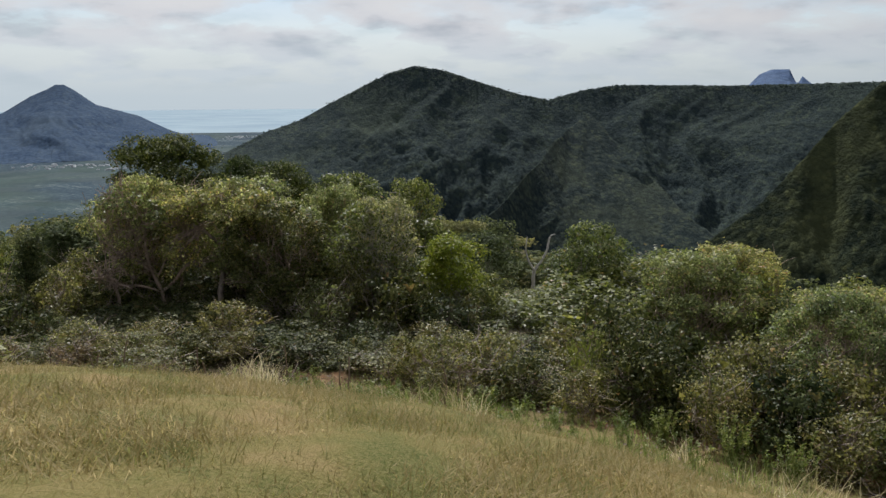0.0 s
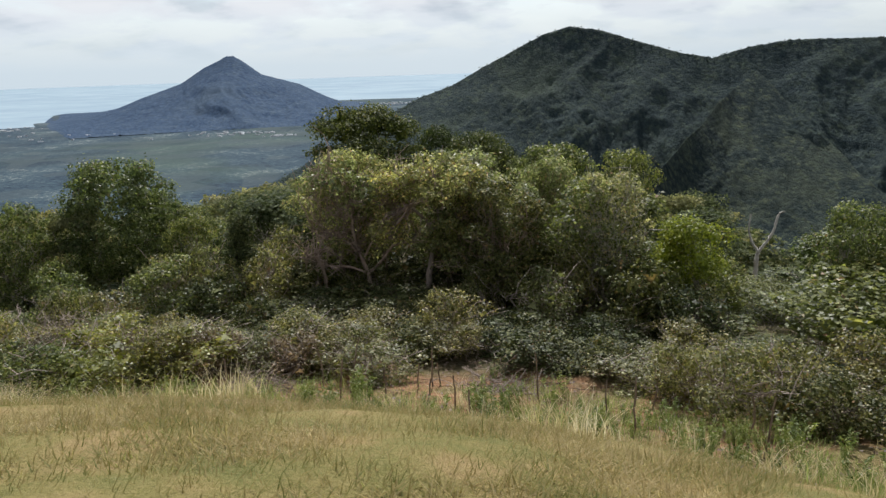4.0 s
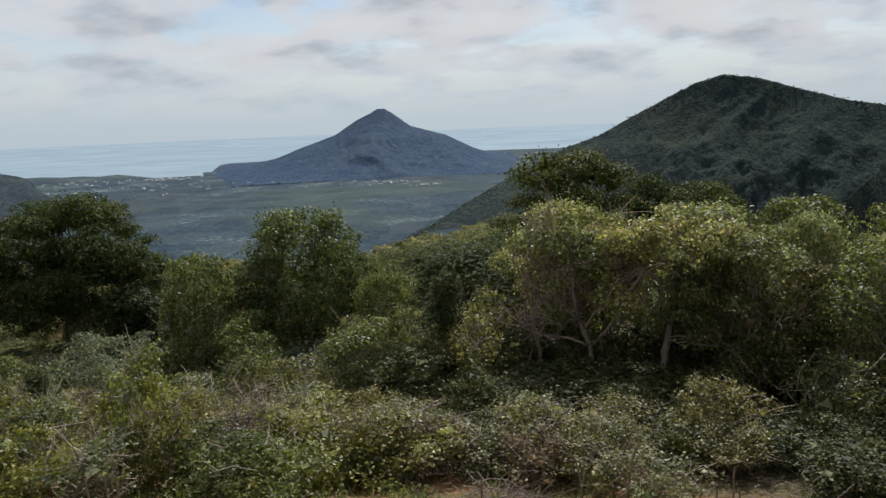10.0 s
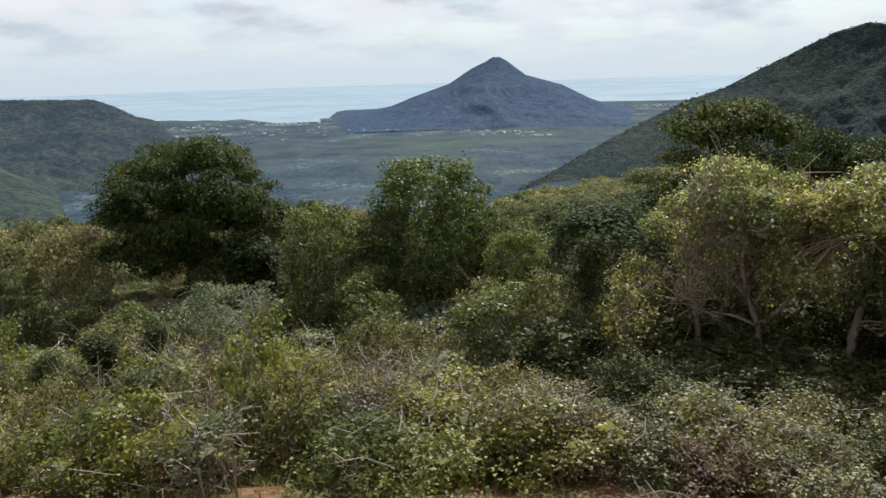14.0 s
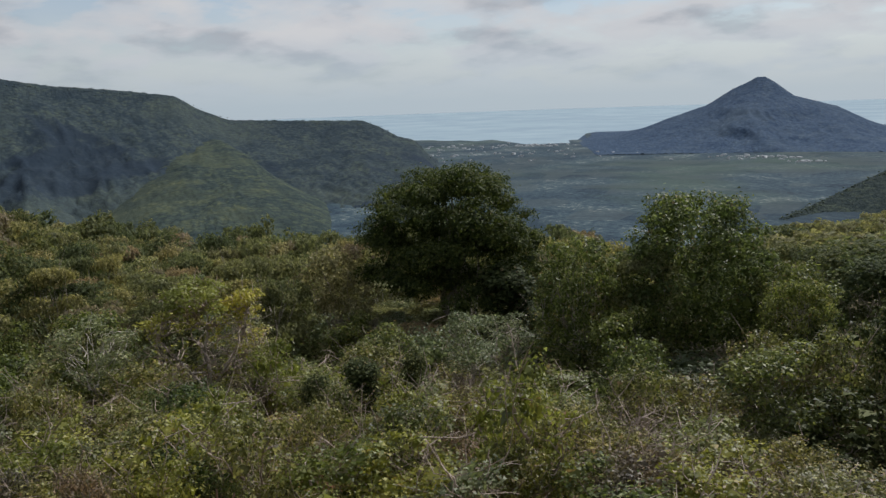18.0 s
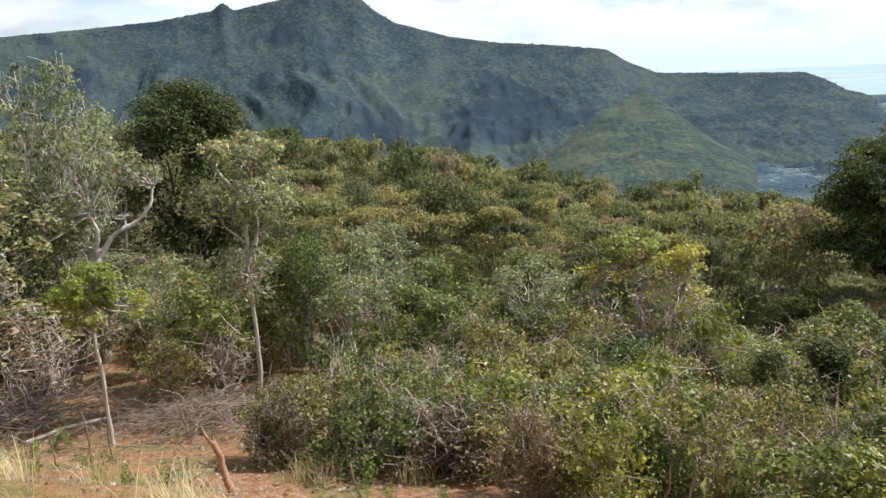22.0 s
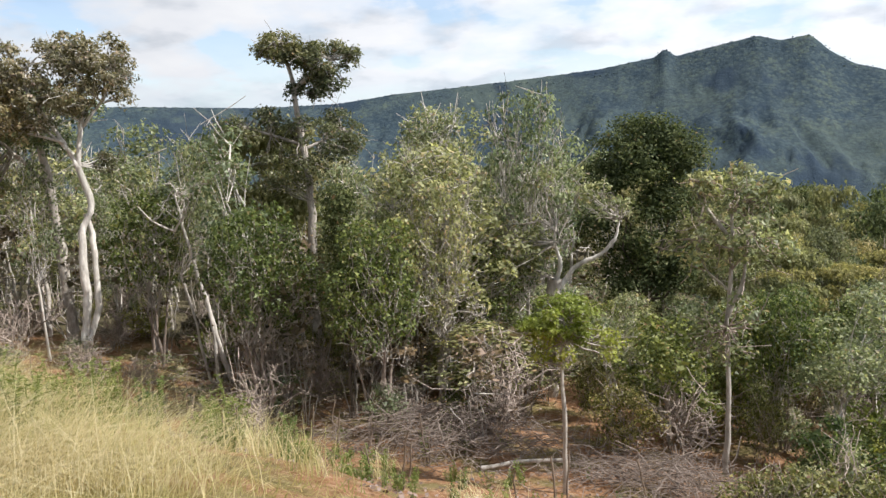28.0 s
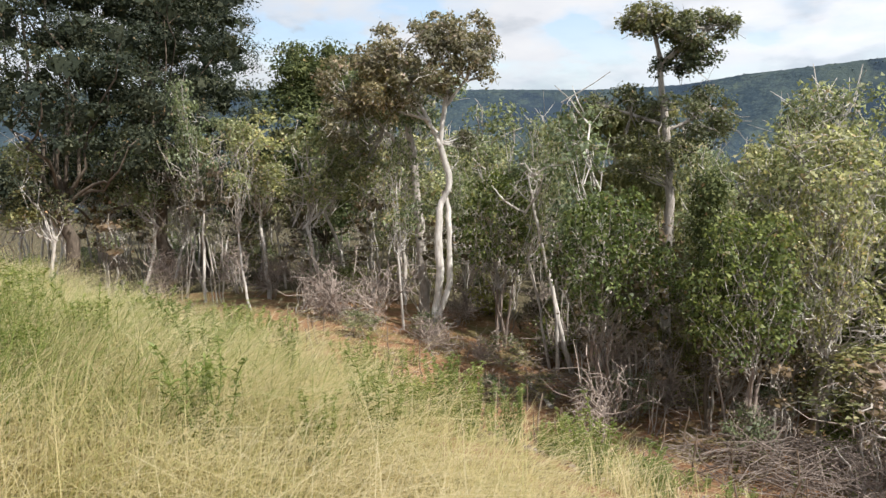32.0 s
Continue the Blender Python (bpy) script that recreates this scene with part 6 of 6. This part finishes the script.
def stake(x, y, h, tilt, way):
    """A rough wooden stake: a tapered crooked rod with a cut top."""
    r = np.random.default_rng(int(abs(x * 91 + y * 37)))
    line = wander(r, (0, 0, -0.2), (0, 0, h), 8, 0.12)
    v, f = tubes([(line, np.linspace(0.017, 0.011, 8))], 7)
    ob = new("stake", quick_mesh("stake", v, f, STAKE_WOOD, True))
    ob.matrix_world = pose(x, y, float(ground_z(x, y)), tilt * math.cos(way), tilt * math.sin(way), 0)
    tagged(ob, "thin rough wooden stake standing in red soil", "stake", "stakes in the clearing")


for i in range(52):
    x, y = spot(rng, 1, -22, 118, 14.2, 18.0)
    stake(float(x[0]), float(y[0]), rng.uniform(0.45, 1.0), rng.uniform(0, 14), rng.uniform(0, 6.28))
for i in range(22):
    x, y = spot(rng, 1, 80, 114, 14.0, 19.0)
    stake(float(x[0]), float(y[0]), rng.uniform(0.4, 1.0), rng.uniform(0, 16), rng.uniform(0, 6.28))
stake(-19.0, 3.7, 0.9, 3, 1)
stake(-19.5, -2.2, 0.75, 8, 2)
stake(-4.7, 14.9, 0.8, 2, 0)
stake(1.0, 14.6, 0.9, 9, 4)


def brush(name, label, x, y, w, d, h, count, seed):
    """A heap of cut dry branches."""
    r = np.random.default_rng(seed)
    lines = []
    for i in range(count):
        q = r.normal(0, 0.4, 2)
        fall = math.exp(-(q @ q) * 1.5)
        c = np.array([x + q[0] * w, y + q[1] * d])
        z = float(ground_z(*c)) + h * fall * r.random() + 0.02
        a, tilt, ln = r.uniform(0, 6.28), r.normal(0, 0.25), r.uniform(0.4, 1.5)
        half = np.array([math.cos(a), math.sin(a), tilt]) * ln / 2
        p = np.array([*c, z + 0.02])
        lines.append((wander(r, p - half, p + half, 5, 0.35), np.linspace(r.uniform(0.004, 0.011), 0.003, 5)))
    ob = new(name, quick_mesh(name, *tubes(lines, 3), BRUSH, True))
    tagged(ob, label, "brushwood", kind="stuff")


brush("brush_heap", "heap of grey cut branches under the trees", -23.4, 0.9, 2.0, 3.0, 0.7, 800, 1)
brush("brush_litter", "pale dry twigs strewn before the trees", -22.4, 5.0, 1.7, 2.4, 0.35, 600, 2)
brush("brush_litter", "dry twigs strewn under the thin trees", -25.5, -4.5, 2.0, 3.0, 0.4, 300, 3)
brush("brush_litter", "grey dead grass and twigs on the rim", -7.6, 14.2, 0.7, 0.7, 0.12, 120, 4)
brush("brush_litter", "grey dead twigs beside the stakes", -3.6, 15.0, 1.0, 0.6, 0.1, 100, 5)


def red_stump(x, y):
    """A broken stem, red where the bark is gone, with a splintered forked top."""
    ob = thing("broken_stem", pose(x, y, float(ground_z(x, y)) - 0.1, 0, 0, 85), "broken reddish stem with a splintered forked top", "stump")
    r = np.random.default_rng(4)
    part("stem", quick_mesh("stem", *tubes([(wander(r, (0.18, 0, 0), (0.0, 0, 0.75), 8, 0.15), np.linspace(0.05, 0.035, 8))], 9), RED_WOOD, True), ob)
    part("splinter", quick_mesh("splinter", *tubes([(wander(r, (0.0, 0, 0.72), (-0.12, 0.02, 0.95), 5, 0.2), np.linspace(0.03, 0.006, 5))], 6), RED_WOOD, True), ob)
    part("splinter", quick_mesh("splinter", *tubes([(wander(r, (0.0, 0, 0.72), (0.05, 0.0, 0.92), 5, 0.2), np.linspace(0.025, 0.005, 5))], 6), RED_WOOD, True), ob)


red_stump(-16.9, 5.5)


def cut_stump(x, y, h, radius):
    """A weathered stump: flared foot, fluted bark, a sawn top with a raised rim."""
    ob = thing("tree_stump", pose(x, y, float(ground_z(x, y)) - 0.05, 3, -2, 20), "grey weathered tree stump with a sawn top in the grass", "stump")
    n = 28
    a = np.linspace(0, 2 * math.pi, n, endpoint=False)
    flute = 1 + 0.07 * np.sin(5 * a) + 0.04 * np.sin(11 * a + 1)
    rings = [(0, 1.5), (0.25, 1.15), (0.6, 1.02), (0.95, 0.98), (1.0, 0.93)]
    v = np.concatenate([np.stack([np.cos(a) * radius * k * flute, np.sin(a) * radius * k * flute, h * t + 0 * a + (0.02 * np.sin(3 * a) if t > 0.9 else 0)], -1) for t, k in rings])
    i, j = np.meshgrid(np.arange(len(rings) - 1), np.arange(n), indexing="ij")
    jn = (j + 1) % n
    part("trunk", quick_mesh("trunk", v, np.stack([i * n + j, i * n + jn, (i + 1) * n + jn, (i + 1) * n + j], -1).reshape(-1, 4), STAKE_WOOD, True), ob)
    top = np.concatenate([v[-n:] - [0, 0, 0.012], [[0, 0, h - 0.03]]])
    part("sawn_top", quick_mesh("sawn_top", top, np.stack([np.arange(n), (np.arange(n) + 1) % n, np.full(n, n)], -1), BRUSH), ob, "grey sawn wood")


cut_stump(-12.5, 11.6, 0.34, 0.12)


def log_piece(name, label, x, y, length, radius, turn, lift, bark):
    r = np.random.default_rng(int(abs(x * 13 + y * 7)))
    v, f = tubes([(wander(r, (-length / 2, 0, 0), (length / 2, 0, 0.05), 8, 0.12), np.linspace(radius, radius * 0.7, 8))], 8)
    ob = new(name, quick_mesh(name, v, f, bark, True))
    ob.matrix_world = pose(x, y, float(ground_z(x, y)) + lift, 0, 0, turn)
    tagged(ob, label, "log")


log_piece("fallen_branch", "pale fallen branch lying by the wood's edge", -24.6, -5.2, 1.8, 0.06, 50, 0.06, BARK_WHITE)
log_piece("fallen_branch", "grey fallen branch in the brush", -22.4, 2.6, 1.4, 0.045, 110, 0.08, BARK_GREY)


# ---- town on the plain ----
def build_town():
    """Small pale houses with pitched roofs, scattered in groups over the coastal plain."""
    r = np.random.default_rng(5)
    vs, fs = [], []
    for a0, d0, da, dd, n in ((40, 1270, 2.5, 40, 50), (45, 1250, 4, 90, 40), (33, 1180, 2.4, 30, 30), (25, 960, 3.5, 30, 34), (21.5, 900, 1.2, 14, 16), (14, 1500, 4, 60, 40), (40, 1080, 8, 120, 40)):
        for i in range(n):
            a, d = math.radians(r.normal(a0, da / 2)), r.normal(d0, dd / 2)
            x, y = HX - math.sin(a) * d, HY + math.cos(a) * d
            z = float(ground_z(x, y))
            w, l, h, t = r.uniform(0.8, 2.0), r.uniform(1.0, 3.2), r.uniform(0.6, 1.1), r.uniform(0, 3.14)
            c, s = math.cos(t), math.sin(t)
            pts = [(-l, -w, -1), (l, -w, -1), (l, w, -1), (-l, w, -1), (-l, -w, h), (l, -w, h), (l, w, h), (-l, w, h), (-l, 0, h * 1.5), (l, 0, h * 1.5)]
            b = len(vs)
            vs += [(x + c * p[0] - s * p[1], y + s * p[0] + c * p[1], z + p[2]) for p in pts]
            fs += [(b, b + 1, b + 5, b + 4), (b + 1, b + 2, b + 6, b + 5), (b + 2, b + 3, b + 7, b + 6), (b + 3, b, b + 4, b + 7), (b + 4, b + 5, b + 9, b + 8), (b + 7, b + 8, b + 9, b + 6)]
    tagged(new("town_houses", quick_mesh("town_houses", vs, fs, WHITE_WALL)), "scattered pale houses of a coastal town", "town", kind="stuff")


build_town()
